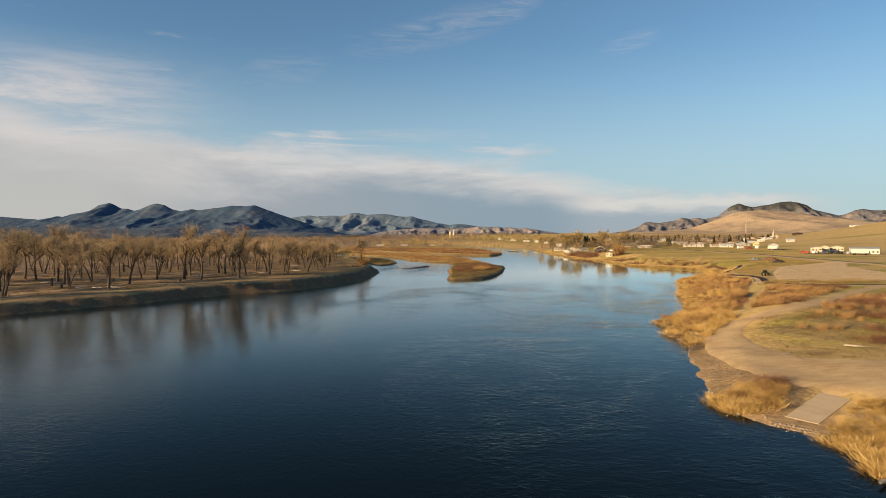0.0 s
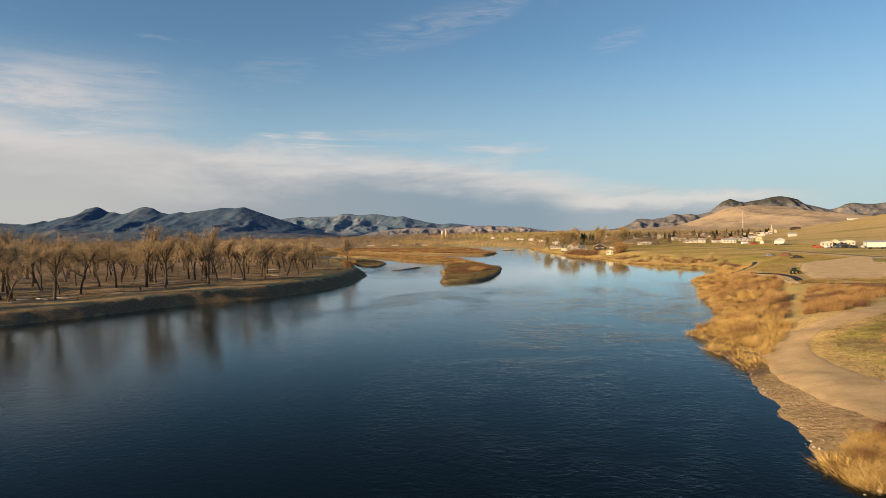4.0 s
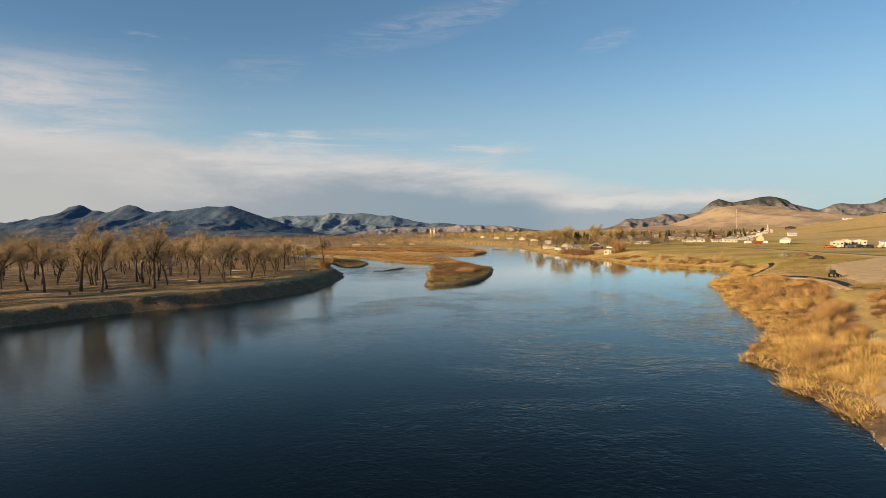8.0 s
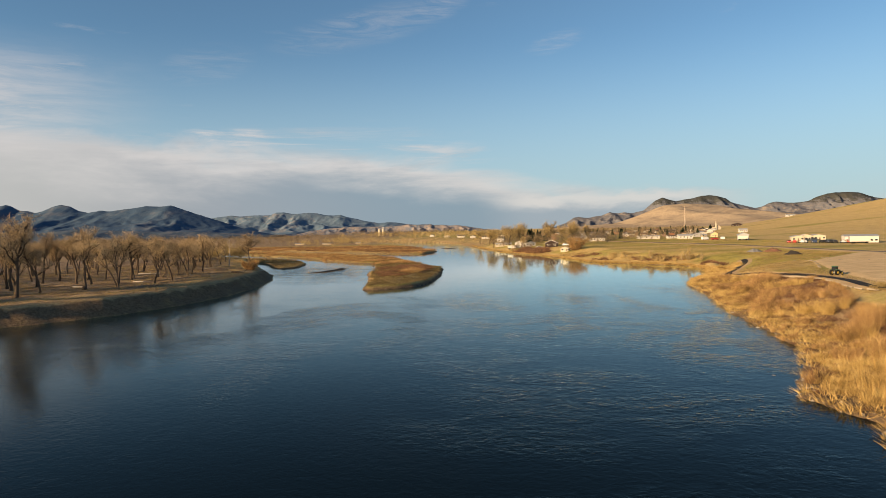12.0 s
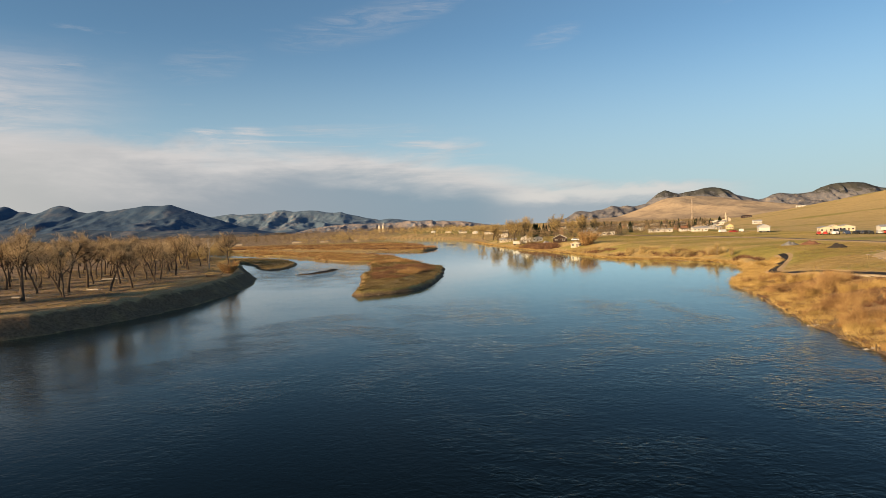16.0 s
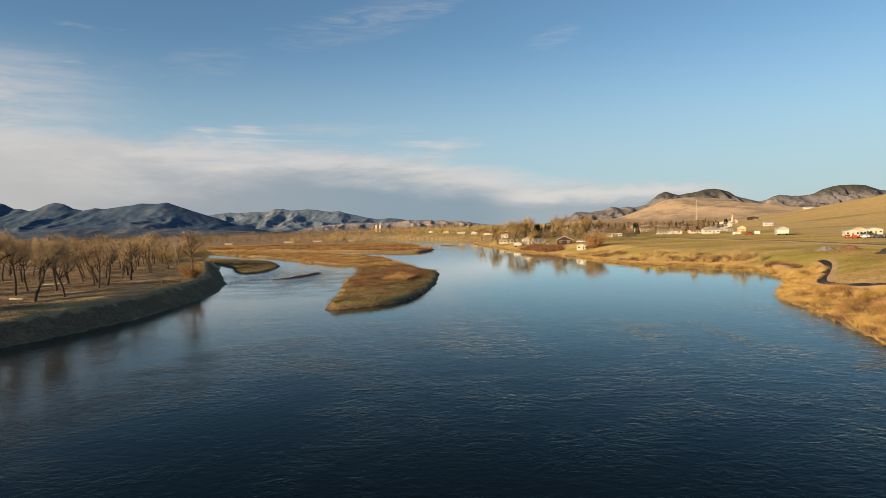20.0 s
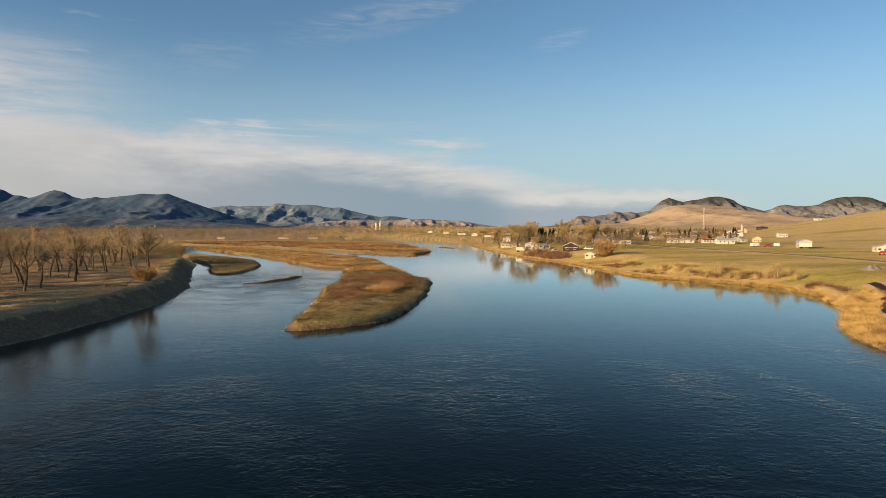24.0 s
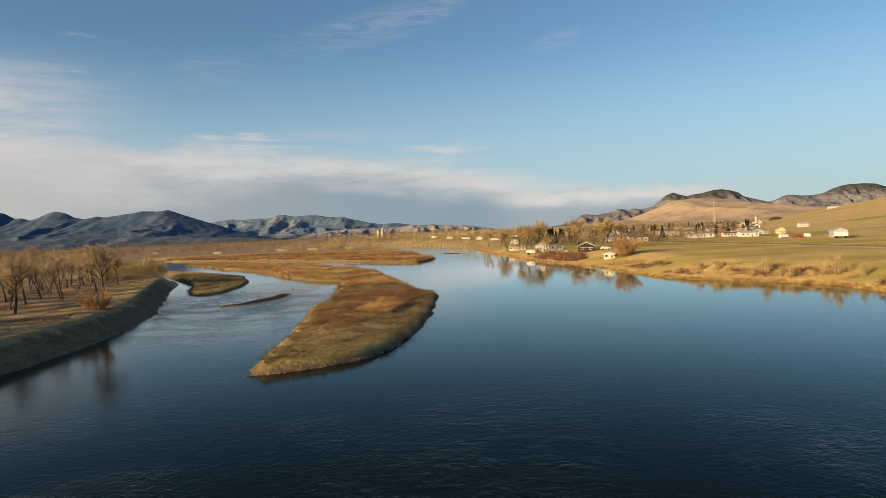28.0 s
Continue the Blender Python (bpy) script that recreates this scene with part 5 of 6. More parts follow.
# ---- buildings ----
WHITE = plain("white siding", (0.56, 0.525, 0.47), 0.7, 0.08, 0.6)
CREAM = plain("cream siding", (0.50, 0.43, 0.32), 0.75, 0.1, 0.6)
YELLOW = plain("pale yellow siding", (0.56, 0.45, 0.22), 0.75, 0.1, 0.6)
BROWN = plain("dark brown timber", (0.034, 0.017, 0.012), 0.8, 0.2, 0.6)
BRICK = plain("red-brown brick", (0.30, 0.15, 0.09), 0.85, 0.15, 0.6)
GREY = plain("grey steel siding", (0.36, 0.355, 0.35), 0.6, 0.1, 0.5)
TAN = plain("tan stucco", (0.46, 0.36, 0.25), 0.85, 0.12, 0.6)
ROOF_DARK = plain("dark shingles", (0.085, 0.075, 0.068), 0.9, 0.2, 0.8)
ROOF_BROWN = plain("brown shingles", (0.16, 0.11, 0.075), 0.9, 0.2, 0.8)
ROOF_METAL = plain("pale metal roof", (0.34, 0.335, 0.33), 0.5, 0.1, 0.5)
ROOF_CREAM = plain("cream roof edging", (0.60, 0.53, 0.42), 0.7, 0.1, 0.5)
TRIM = plain("white trim", (0.60, 0.57, 0.52), 0.6, 0.06, 1.0)
RUST = plain("rusty red paint", (0.32, 0.07, 0.035), 0.6, 0.25, 0.8)
RUBBER = plain("black rubber", (0.018, 0.018, 0.018), 0.85, 0.2, 2.0)
STEEL = plain("dull steel", (0.40, 0.39, 0.37), 0.5, 0.15, 1.0, metal=0.6)


def glass_build(n, p, pos):
    p.inputs["Base Color"].default_value = (0.02, 0.024, 0.03, 1)
    p.inputs["Roughness"].default_value = 0.08
    p.inputs["Metallic"].default_value = 0.0


PANE = material("dark window glass", glass_build)


def gable_bm(w, d, h, rise):
    """Walls of a gabled house; the ridge runs along y, the gables face front and back."""
    bm = bmesh.new()
    ring = [(-w / 2, -0.4), (w / 2, -0.4), (w / 2, h), (0, h + rise), (-w / 2, h)]
    front = [bm.verts.new((x_, -d / 2, z_)) for x_, z_ in ring]
    back = [bm.verts.new((x_, d / 2, z_)) for x_, z_ in ring]
    bm.faces.new(front)
    bm.faces.new(back[::-1])
    for k in range(5):
        bm.faces.new([front[k], back[k], back[(k + 1) % 5], front[(k + 1) % 5]])
    bmesh.ops.recalc_face_normals(bm, faces=bm.faces)
    return bm


def slab_bm(w, d, h, rise, side, over=0.45, thick=0.16):
    """One pitch of a roof, with overhang and thickness."""
    bm = bmesh.new()
    k = rise / (w / 2)
    xe = w / 2 + over
    lo, hi = Vector((side * xe, 0, h - k * over + 0.02)), Vector((0, 0, h + rise + 0.02))
    vs = []
    for up in (0.02, thick):
        for yy in (-d / 2 - over, d / 2 + over):
            for q in (lo, hi):
                vs.append(bm.verts.new((q.x, yy, q.z + up)))
    for f in ((0, 1, 3, 2), (4, 6, 7, 5), (0, 4, 5, 1), (2, 3, 7, 6), (0, 2, 6, 4), (1, 5, 7, 3)):
        bm.faces.new([vs[i] for i in f])
    bmesh.ops.recalc_face_normals(bm, faces=bm.faces)
    return bm


def opening(root, name, x_, y_, z_, w, h, face, mat):
    """A window or door in a wall: frame and pane (face: front or side)."""
    size = (w, 0.10, h) if face == "front" else (0.10, w, h)
    fr = part(name, box_bm(size, (x_, y_, z_)), TRIM, root)
    inner = (w - 0.24, 0.05, h - 0.24) if face == "front" else (0.05, w - 0.24, h - 0.24)
    out_ = (0, -0.05, 0) if face == "front" else (-0.05, 0, 0)
    part("pane" if name == "window" else "panel", box_bm(inner, (x_ + out_[0], y_ + out_[1], z_ + out_[2])), mat, fr)
    return fr


def house(name, label, at, turn, w, d, h, rise, wall, roof, windows=3, chimney=True, door=True, group="", category="house", cross=False):
    """A gabled building: walls, two roof pitches, door, windows, chimney. cross: the ridge runs across the front."""
    root = thing(name, label, category, at, turn, group, 0.84)
    if cross:
        body = gable_bm(d, w, h, rise)
        bmesh.ops.rotate(body, verts=body.verts, matrix=Matrix.Rotation(math.pi / 2, 3, "Z"))
    else:
        body = gable_bm(w, d, h, rise)
    part("wall", body, wall, root)
    for s in (-1, 1):
        sl = slab_bm(d, w, h, rise, s) if cross else slab_bm(w, d, h, rise, s)
        if cross:
            bmesh.ops.rotate(sl, verts=sl.verts, matrix=Matrix.Rotation(math.pi / 2, 3, "Z"))
        part("roof", sl, roof, root)
    n = windows + (1 if door else 0)
    for k in range(n):
        x_ = -w / 2 + w * (k + 0.5) / n
        if door and k == n // 2:
            opening(root, "door", x_, -d / 2 - 0.03, 1.05, 1.1, 2.1, "front", ROOF_BROWN)
        else:
            opening(root, "window", x_, -d / 2 - 0.03, min(h - 0.9, 1.6), min(1.5, w / n * 0.6), 1.2, "front", PANE)
    for k in range(2 if n else 0):
        opening(root, "window", -w / 2 - 0.03, -d / 4 + k * d / 2, min(h - 0.9, 1.6), 1.1, 1.1, "side", PANE)
    if chimney:
        part("chimney", box_bm((0.6, 0.6, 1.5), (w * 0.18, d * 0.1, h + rise * 0.75)), BRICK, root)
    return root


def on(x_, y_):
    return (x_, y_, height(x_, y_))


HOUSES = "houses of the town"
chalet = house("chalet", "dark brown timber chalet with white roof edges above the river", on(75, 482), -14, 9.5, 8, 3.0, 2.2, BROWN, ROOF_DARK, 2, True, False)
for s in (-1, 1):
    bm = slab_bm(9.5, -0.7, 3.0, 2.2, s, 0.47, 0.34)
    bmesh.ops.translate(bm, verts=bm.verts, vec=(0, -4.52, -0.06))
    part("bargeboard", bm, TRIM, chalet, "white painted bargeboard")
part("balcony", box_bm((8.4, 1.3, 0.10), (0, -4.6, 2.3)), TRIM, chalet, "white-edged balcony")
house("house", "white two-storey house behind bare trees", on(61.6, 529), -10, 9, 8, 3.8, 1.8, WHITE, ROOF_METAL, 3)
house("house", "low grey house beside the white one", on(66.5, 513), -10, 7.5, 6, 2.6, 1.2, GREY, ROOF_METAL, 2, False)
house("shed", "long cream shed near the river", on(55, 577), -8, 15, 6, 2.4, 0.8, CREAM, ROOF_METAL, 4, False, cross=True)
house("shed", "small sunlit cream shed on the bank", on(74.5, 440), -20, 5.2, 5, 2.3, 0.9, CREAM, ROOF_CREAM, 1, False)
house("house", "white house with a pale roof", on(117, 587), 0, 9, 7, 2.8, 1.4, WHITE, ROOF_METAL, 3, cross=True)
house("house", "broad white house with dark windows", on(124, 558), -8, 13, 8, 3.2, 1.9, WHITE, ROOF_DARK, 4, cross=True)
house("shed", "small white gabled shed in the grass", on(182, 656), 0, 4.5, 5, 2.6, 1.2, WHITE, ROOF_METAL, 1, False)
house("long_building", "long low white building with many doors", on(172, 583), -6, 20, 7, 2.5, 0.7, WHITE, ROOF_METAL, 3, False, category="building", cross=True)
house("long_building", "low white building beside the long one", on(191, 581), -6, 11, 7, 2.4, 0.6, WHITE, ROOF_BROWN, 4, False, category="building", cross=True)
house("workshop", "white workshop with a pale metal roof", on(193.6, 563.3), -10, 12, 9, 2.8, 1.3, WHITE, ROOF_METAL, 3, False, category="building", cross=True)
house("school", "long red-brown brick building with a flat roof", on(222, 660), -4, 21, 9, 3.4, 0.5, BRICK, ROOF_BROWN, 8, False, category="building", cross=True)
house("house", "wide brown house among bare trees", on(199, 669), -4, 17, 8, 2.8, 1.6, TAN, ROOF_BROWN, 5, cross=True)
house("house", "pale yellow two-storey farmhouse", on(229.6, 592.6), -16, 5.8, 6, 3.3, 1.6, YELLOW, ROOF_METAL, 3)
house("shed", "small cream shed beside the yellow farmhouse", on(227.4, 607.2), 0, 5, 4, 2.0, 0.7, CREAM, ROOF_METAL, 1, False, cross=True)
house("house", "white house alone on the slope", on(302.4, 691.2), -12, 8.5, 7, 3.0, 1.3, WHITE, ROOF_METAL, 3, cross=True)
house("barn", "tall grey steel barn with a gable end", on(202.7, 490.7), -22, 7.6, 11, 4.2, 1.5, GREY, ROOF_METAL, 0, False, category="barn")
house("warehouse", "long white steel warehouse with a pale roof", on(213.9, 393.7), -24, 17, 11, 3.8, 0.9, WHITE, ROOF_METAL, 6, False, category="building", cross=True)
house("warehouse", "white gabled hall joined to the warehouse", on(232.3, 382.2), -24, 11, 13, 3.8, 2.2, WHITE, ROOF_METAL, 2, False, category="building")
house("warehouse", "low white wing at the end of the hall", on(246.1, 373.0), -24, 12, 10, 3.0, 0.9, WHITE, ROOF_METAL, 3, False, category="building", cross=True)
house("shop", "cream roadside building with a shallow gable", on(208.1, 438.5), -20, 7.5, 8, 3.0, 0.9, CREAM, ROOF_METAL, 2, False, category="building")
house("shop", "cream gabled shop behind parked cars", on(216.2, 444.3), -20, 6, 8, 3.2, 1.2, CREAM, ROOF_CREAM, 2, False, category="building")
house("shop", "wide cream shop with a low gable", on(226.5, 450.0), -20, 10, 8, 3.0, 1.1, CREAM, ROOF_METAL, 3, False, category="building")
house("farm_house", "dark farm buildings on the hill's shoulder", on(452, 1010), -10, 16, 8, 3.4, 1.6, BROWN, ROOF_DARK, 3)
house("long_building", "long white building high on the grassy hill", on(562, 1062), -12, 15, 7, 2.8, 0.7, WHITE, ROOF_METAL, 6, False, category="building", cross=True)
house("farm_house", "lone tan house by the far side channel", on(-355, 990), 10, 9, 7, 3.0, 1.6, TAN, ROOF_BROWN, 2)
for sx, sy, sw in ((-166, 872, 13), (-132, 868, 12), (-92, 866, 9), (-236, 872, 10)):
    house("long_shed", "long pale shed far across the flats", on(sx, sy), 4, sw, 6, 1.9, 0.5, TAN, ROOF_METAL, 0, False, False, group="long sheds on the plain", category="shed", cross=True)
# church with a pale steeple
church = house("church", "cream church with a tall pale steeple", on(381, 921), -8, 9, 16, 4.5, 3, CREAM, ROOF_BROWN, 2, False, category="church")
part("tower", box_bm((2.3, 2.3, 8.4), (-3.5, -9, 3.8)), CREAM, church)
part("spire", tube_bm(1.6, 0.08, 6.0, 4, Matrix.Translation((-3.5, -9, 11.0)) @ Matrix.Rotation(math.pi / 4, 4, "Z")), CREAM, church)
# generic town houses
rng = random.Random(23)
styles = [(WHITE, ROOF_DARK, "white house with a dark roof among the trees"), (CREAM, ROOF_BROWN, "cream house with a brown roof among the trees"), (TAN, ROOF_DARK, "tan house with a dark roof among the trees"),
          (BRICK, ROOF_BROWN, "red-brown house among the trees"), (WHITE, ROOF_METAL, "white house with a pale roof among the trees"), (GREY, ROOF_DARK, "grey house with a dark roof among the trees")]
models, spots_h = [], [(181, 451), (205, 542), (222, 660), (199, 669), (176, 523), (163, 552), (124, 558), (117, 587), (270, 630), (182, 656)]
for k, (wl, rf, lb) in enumerate(styles * 2):
    models.append((wl, rf, lb, rng.uniform(8, 13), rng.uniform(7, 9), rng.uniform(2.6, 3.4), rng.uniform(1.2, 2.0), k % 2 == 0))
made, tries, made_n = {}, 0, 0
while made_n < 125 and tries < 5000:
    tries += 1
    sy = rng.uniform(600, 1120)
    sx = rng.uniform(0.17 * (sy - 180), 0.46 * (sy - 100))
    if inside(RIGHT, np.array([sx]), np.array([sy]))[0] < 26 or min((sx - a) ** 2 + (sy - b) ** 2 for a, b in spots_h) < 15 ** 2:
        continue
    spots_h.append((sx, sy))
    made_n += 1
    k = rng.randrange(len(models))
    turn = rng.choice((-12, -8, 78, 82, 170))
    if k not in made:
        wl, rf, lb, w_, d_, h_, r_, cr = models[k]
        made[k] = house("house", lb, on(sx, sy), turn, w_, d_, h_, r_, wl, rf, 2, True, True, HOUSES, cross=cr)
    else:
        copy_thing(made[k], pose(*on(sx, sy), 0, 0, turn) @ Matrix.Scale(0.84, 4))
for sx, sy in ((48, 832), (72, 905), (37, 897), (20, 960), (85, 850), (58, 770), (66, 700), (95, 760), (0, 1060), (40, 1010), (60, 640), (78, 612)):
    k = rng.choice([q for q in made if models[q][0] in (WHITE, CREAM)] or list(made))
    copy_thing(made[k], pose(*on(sx, sy), 0, 0, rng.choice((-10, 80))) @ Matrix.Scale(0.84, 4))

# grain elevator: two white silos with caps
elevator = thing("grain_elevator", "two tall pale grain silos far across the plain", "silo", on(-113, 1500), 0)
for dx in (-4.2, 4.2):
    s_ = part("silo", tube_bm(2.8, 2.8, 15, 20, Matrix.Translation((dx, 0, 7.5))), CREAM, elevator, smooth=True)
    part("cap", tube_bm(3.15, 0.4, 2.0, 20, Matrix.Translation((dx, 0, 16))), ROOF_METAL, s_)
part("headhouse", box_bm((3.0, 2.6, 4.0), (4.2, 0, 18.2)), GREY, elevator)

# radio mast: three legs with cross braces
mast = thing("radio_mast", "slender pale lattice radio mast above the town", "mast", on(407, 1091), 0)
MAST_H, FOOT, HEAD = 36.0, 1.7, 0.45
corner = lambda k, z_: Vector((math.cos(k * 2.094) * (FOOT + (HEAD - FOOT) * z_ / MAST_H), math.sin(k * 2.094) * (FOOT + (HEAD - FOOT) * z_ / MAST_H), z_))
mast_paint = plain("faded orange-white paint", (0.55, 0.44, 0.34), 0.6, 0.15, 0.3)
for k in range(3):
    tb = Tubes()
    tb.add([corner(k, -0.5), corner(k, MAST_H)], [0.16, 0.12], 5)
    child("leg", tb.mesh("leg", mast_paint), mast)
for z_ in range(0, 36, 3):
    for k in range(3):
        tb = Tubes()
        tb.add([corner(k, z_), corner(k + 1, z_ + 3)], [0.08, 0.08], 4)
        child("brace", tb.mesh("brace", mast_paint), mast)
tb = Tubes()
tb.add([(0, 0, MAST_H), (0, 0, MAST_H + 3)], [0.1, 0.05], 5)
child("antenna", tb.mesh("antenna", mast_paint), mast)

# ---- vehicles, tractor, piles, posts, stones ----
def paint(name, c):
    return plain(name, c, 0.35, 0.08, 1.0)


CAR_PAINTS = [(paint("white car paint", (0.72, 0.72, 0.70)), "white"), (paint("dark blue car paint", (0.03, 0.05, 0.11)), "dark blue"), (paint("silver car paint", (0.45, 0.45, 0.46)), "silver"),
              (paint("red car paint", (0.42, 0.04, 0.03)), "red"), (paint("black car paint", (0.02, 0.02, 0.022)), "black"), (paint("tan car paint", (0.42, 0.34, 0.22)), "tan")]


def car(label, at, turn, mat, kind_="car", l_=4.5, group="parked cars"):
    """A parked car, pickup or van: body, cabin, glass band, lamps, four wheels."""
    root = thing(kind_, label, "vehicle", at, turn, group)
    w = 1.8
    part("body", box_bm((l_, w, 0.62), (0, 0, 0.72), 0.12), mat, root)
    if kind_ == "van":
        part("cabin", box_bm((l_ * 0.96, w * 0.96, 1.1), (0, 0, 1.5), 0.15), mat, root)
        part("windscreen", box_bm((0.06, w * 0.8, 0.5), (l_ * 0.485, 0, 1.6)), PANE, root)
    elif kind_ == "pickup":
        cab = part("cabin", box_bm((l_ * 0.36, w * 0.9, 0.66), (l_ * 0.08, 0, 1.33), 0.14), mat, root)
        part("window_band", box_bm((l_ * 0.365, w * 0.91, 0.32), (l_ * 0.08, 0, 1.38)), PANE, cab)
        part("bed_rail", box_bm((l_ * 0.36, 0.1, 0.25), (-l_ * 0.3, 0.8, 1.12)), mat, root)
        part("bed_rail", box_bm((l_ * 0.36, 0.1, 0.25), (-l_ * 0.3, -0.8, 1.12)), mat, root)
    else:
        cab = part("cabin", box_bm((l_ * 0.55, w * 0.86, 0.56), (-l_ * 0.05, 0, 1.28), 0.18), mat, root)
        part("window_band", box_bm((l_ * 0.50, w * 0.875, 0.30), (-l_ * 0.05, 0, 1.30)), PANE, cab)
    for s in (-1, 1):
        part("headlight", box_bm((0.08, 0.32, 0.16), (l_ / 2, s * 0.62, 0.82)), TRIM, root)
        for e in (-0.31, 0.31):
            wh = part("wheel", tube_bm(0.34, 0.34, 0.24, 14, Matrix.Translation((e * l_, s * 0.82, 0.34)) @ Matrix.Rotation(math.pi / 2, 4, "X")), RUBBER, root)
            part("rim", tube_bm(0.19, 0.19, 0.26, 10, Matrix.Translation((e * l_, s * 0.82, 0.34)) @ Matrix.Rotation(math.pi / 2, 4, "X")), STEEL, wh)
    return root


rng = random.Random(9)
for k in range(26):
    q = Vector((182, 403)).lerp(Vector((206, 380)), k / 25)
    m_, nm = CAR_PAINTS[rng.randrange(6)]
    kd = rng.choice(("car", "car", "pickup"))
    sx, sy = q.x + rng.uniform(0, 9), q.y + rng.uniform(3, 9)
    car(f"{nm} {'pickup truck' if kd == 'pickup' else 'car'} parked before the white buildings", (*on(sx, sy)[:2], height(sx, sy)), rng.choice((60, 65, 245)), m_, kd, rng.uniform(4.2, 5.2))
car("dark car parked beside the cream shed", on(77.6, 436.4), -15, CAR_PAINTS[4][0])
car("red pickup truck parked by the farmhouse", on(190.4, 504.2), 5, CAR_PAINTS[3][0], "pickup", 5.4)
car("white van parked near the red pickup", on(185.9, 509.8), 10, CAR_PAINTS[0][0], "van", 4.8)
car("white van standing beside the barn", on(197.1, 507.5), 80, CAR_PAINTS[0][0], "van", 4.8)
car("white car parked by the riverside houses", on(83, 478), 0, CAR_PAINTS[0][0])
car("silver car parked by the chalet", on(68, 489), 20, CAR_PAINTS[2][0])


def trailer(label, at, turn, l_, h_=2.6):
    root = thing("trailer", label, "trailer", at, turn)
    part("box", box_bm((l_, 2.5, h_), (0, 0, 0.9 + h_ / 2), 0.06), WHITE, root)
    part("chassis", box_bm((l_ * 0.9, 1.2, 0.25), (0, 0, 0.75)), STEEL, root)
    part("rear_door", box_bm((0.06, 2.2, h_ * 0.86), (-l_ / 2 - 0.02, 0, 0.9 + h_ / 2)), ROOF_METAL, root)
    for s in (-1, 1):
        for e in (-0.36, -0.27, 0.34):
            part("wheel", tube_bm(0.48, 0.48, 0.3, 14, Matrix.Translation((e * l_, s * 1.0, 0.48)) @ Matrix.Rotation(math.pi / 2, 4, "X")), RUBBER, root)
    return root


trailer("long white box trailer parked by the road", on(203, 378), -20, 8.5)
trailer("low white camper trailer near the river", on(55, 525), -5, 6.0, 1.8)
trailer("white box trailer in front of the barn", on(198.2, 481.8), -22, 6.0, 2.0)

# tractor on the gravel
JD_GREEN = paint("green tractor paint", (0.035, 0.11, 0.03))
tractor = thing("tractor", "green farm tractor with black tyres on the gravel", "tractor", on(87, 216.5), 25, "", 0.72)
part("hood", box_bm((1.6, 0.8, 0.75), (0.9, 0, 1.25), 0.1), JD_GREEN, tractor)
cab = part("cab", box_bm((1.25, 1.35, 1.25), (-0.5, 0, 1.95), 0.08), PANE, tractor)
part("cab_roof", box_bm((1.45, 1.5, 0.16), (-0.5, 0, 2.65), 0.05), JD_GREEN, cab)
part("chassis", box_bm((2.6, 0.6, 0.5), (0.2, 0, 0.8), 0.05), STEEL, tractor)
part("exhaust", tube_bm(0.06, 0.06, 0.9, 8, Matrix.Translation((0.9, 0.3, 2.0))), STEEL, tractor)
yellow_rim = plain("yellow wheel paint", (0.65, 0.46, 0.05), 0.5, 0.1, 1.0)
for s in (-1, 1):
    fd = part("fender", box_bm((1.1, 0.4, 0.12), (-0.7, s * 0.85, 1.72), 0.04), JD_GREEN, tractor)
    for xx, rr, ww in ((-0.7, 0.82, 0.5), (1.4, 0.55, 0.36)):
        wh = part("wheel", tube_bm(rr, rr, ww, 20, Matrix.Translation((xx, s * 0.85, rr)) @ Matrix.Rotation(math.pi / 2, 4, "X")), RUBBER, tractor)
        part("rim", tube_bm(rr * 0.5, rr * 0.5, ww + 0.04, 14, Matrix.Translation((xx, s * 0.85, rr)) @ Matrix.Rotation(math.pi / 2, 4, "X")), yellow_rim, wh)
    part("loader_arm", box_bm((2.3, 0.14, 0.2), (1.6, s * 0.6, 1.15), 0.02), JD_GREEN, tractor)
part("bucket", box_bm((0.6, 1.8, 0.55), (2.8, 0, 0.55), 0.06), STEEL, tractor)


def mound(name, label, at, rx, ry, h, mat, seed):
    """A heap of earth with a ragged outline."""
    xs_, ys_ = np.linspace(-1, 1, 26), np.linspace(-1, 1, 22)
    v, f = [], []
    for j, b in enumerate(ys_):
        for i, a in enumerate(xs_):
            r_ = math.hypot(a, b)
            bump_ = noise.fractal((a * 3 + seed, b * 3, seed), 1.0, 2.0, 4)
            z_ = h * max(0.0, 1 - r_ ** 1.4) * (0.85 + 0.45 * bump_) - (0.3 if r_ > 0.97 else 0.0)
            v.append((a * rx, b * ry, z_))
            if i and j:
                q = j * 26 + i
                f.append((q - 27, q - 26, q, q - 1))
    ob = new(name, mesh_of(name, v, f, mat))
    ob.matrix_basis = pose(*at, 0, 0, 10)
    return tagged(ob, label, "earth pile")


mound("spoil_heap", "dark pile of spoil on the field", (128, 304, height(128, 304) - 0.1), 3.6, 2.4, 1.6, plain("dark spoil", (0.05, 0.042, 0.036), 0.95, 0.3, 1.5, bump=0.1), 2.0)
mound("spoil_heap", "red-brown pile of earth on the field", (135, 330, height(135, 330) - 0.1), 4.2, 3.4, 1.7, plain("red-brown earth", (0.20, 0.10, 0.06), 0.95, 0.3, 1.2, bump=0.1), 5.0)
mound("spoil_heap", "grey pile of gravel beside the red earth", (128, 331, height(128, 331) - 0.1), 3.4, 2.8, 1.6, plain("grey gravel heap", (0.22, 0.21, 0.20), 0.95, 0.2, 1.2, bump=0.1), 8.0)

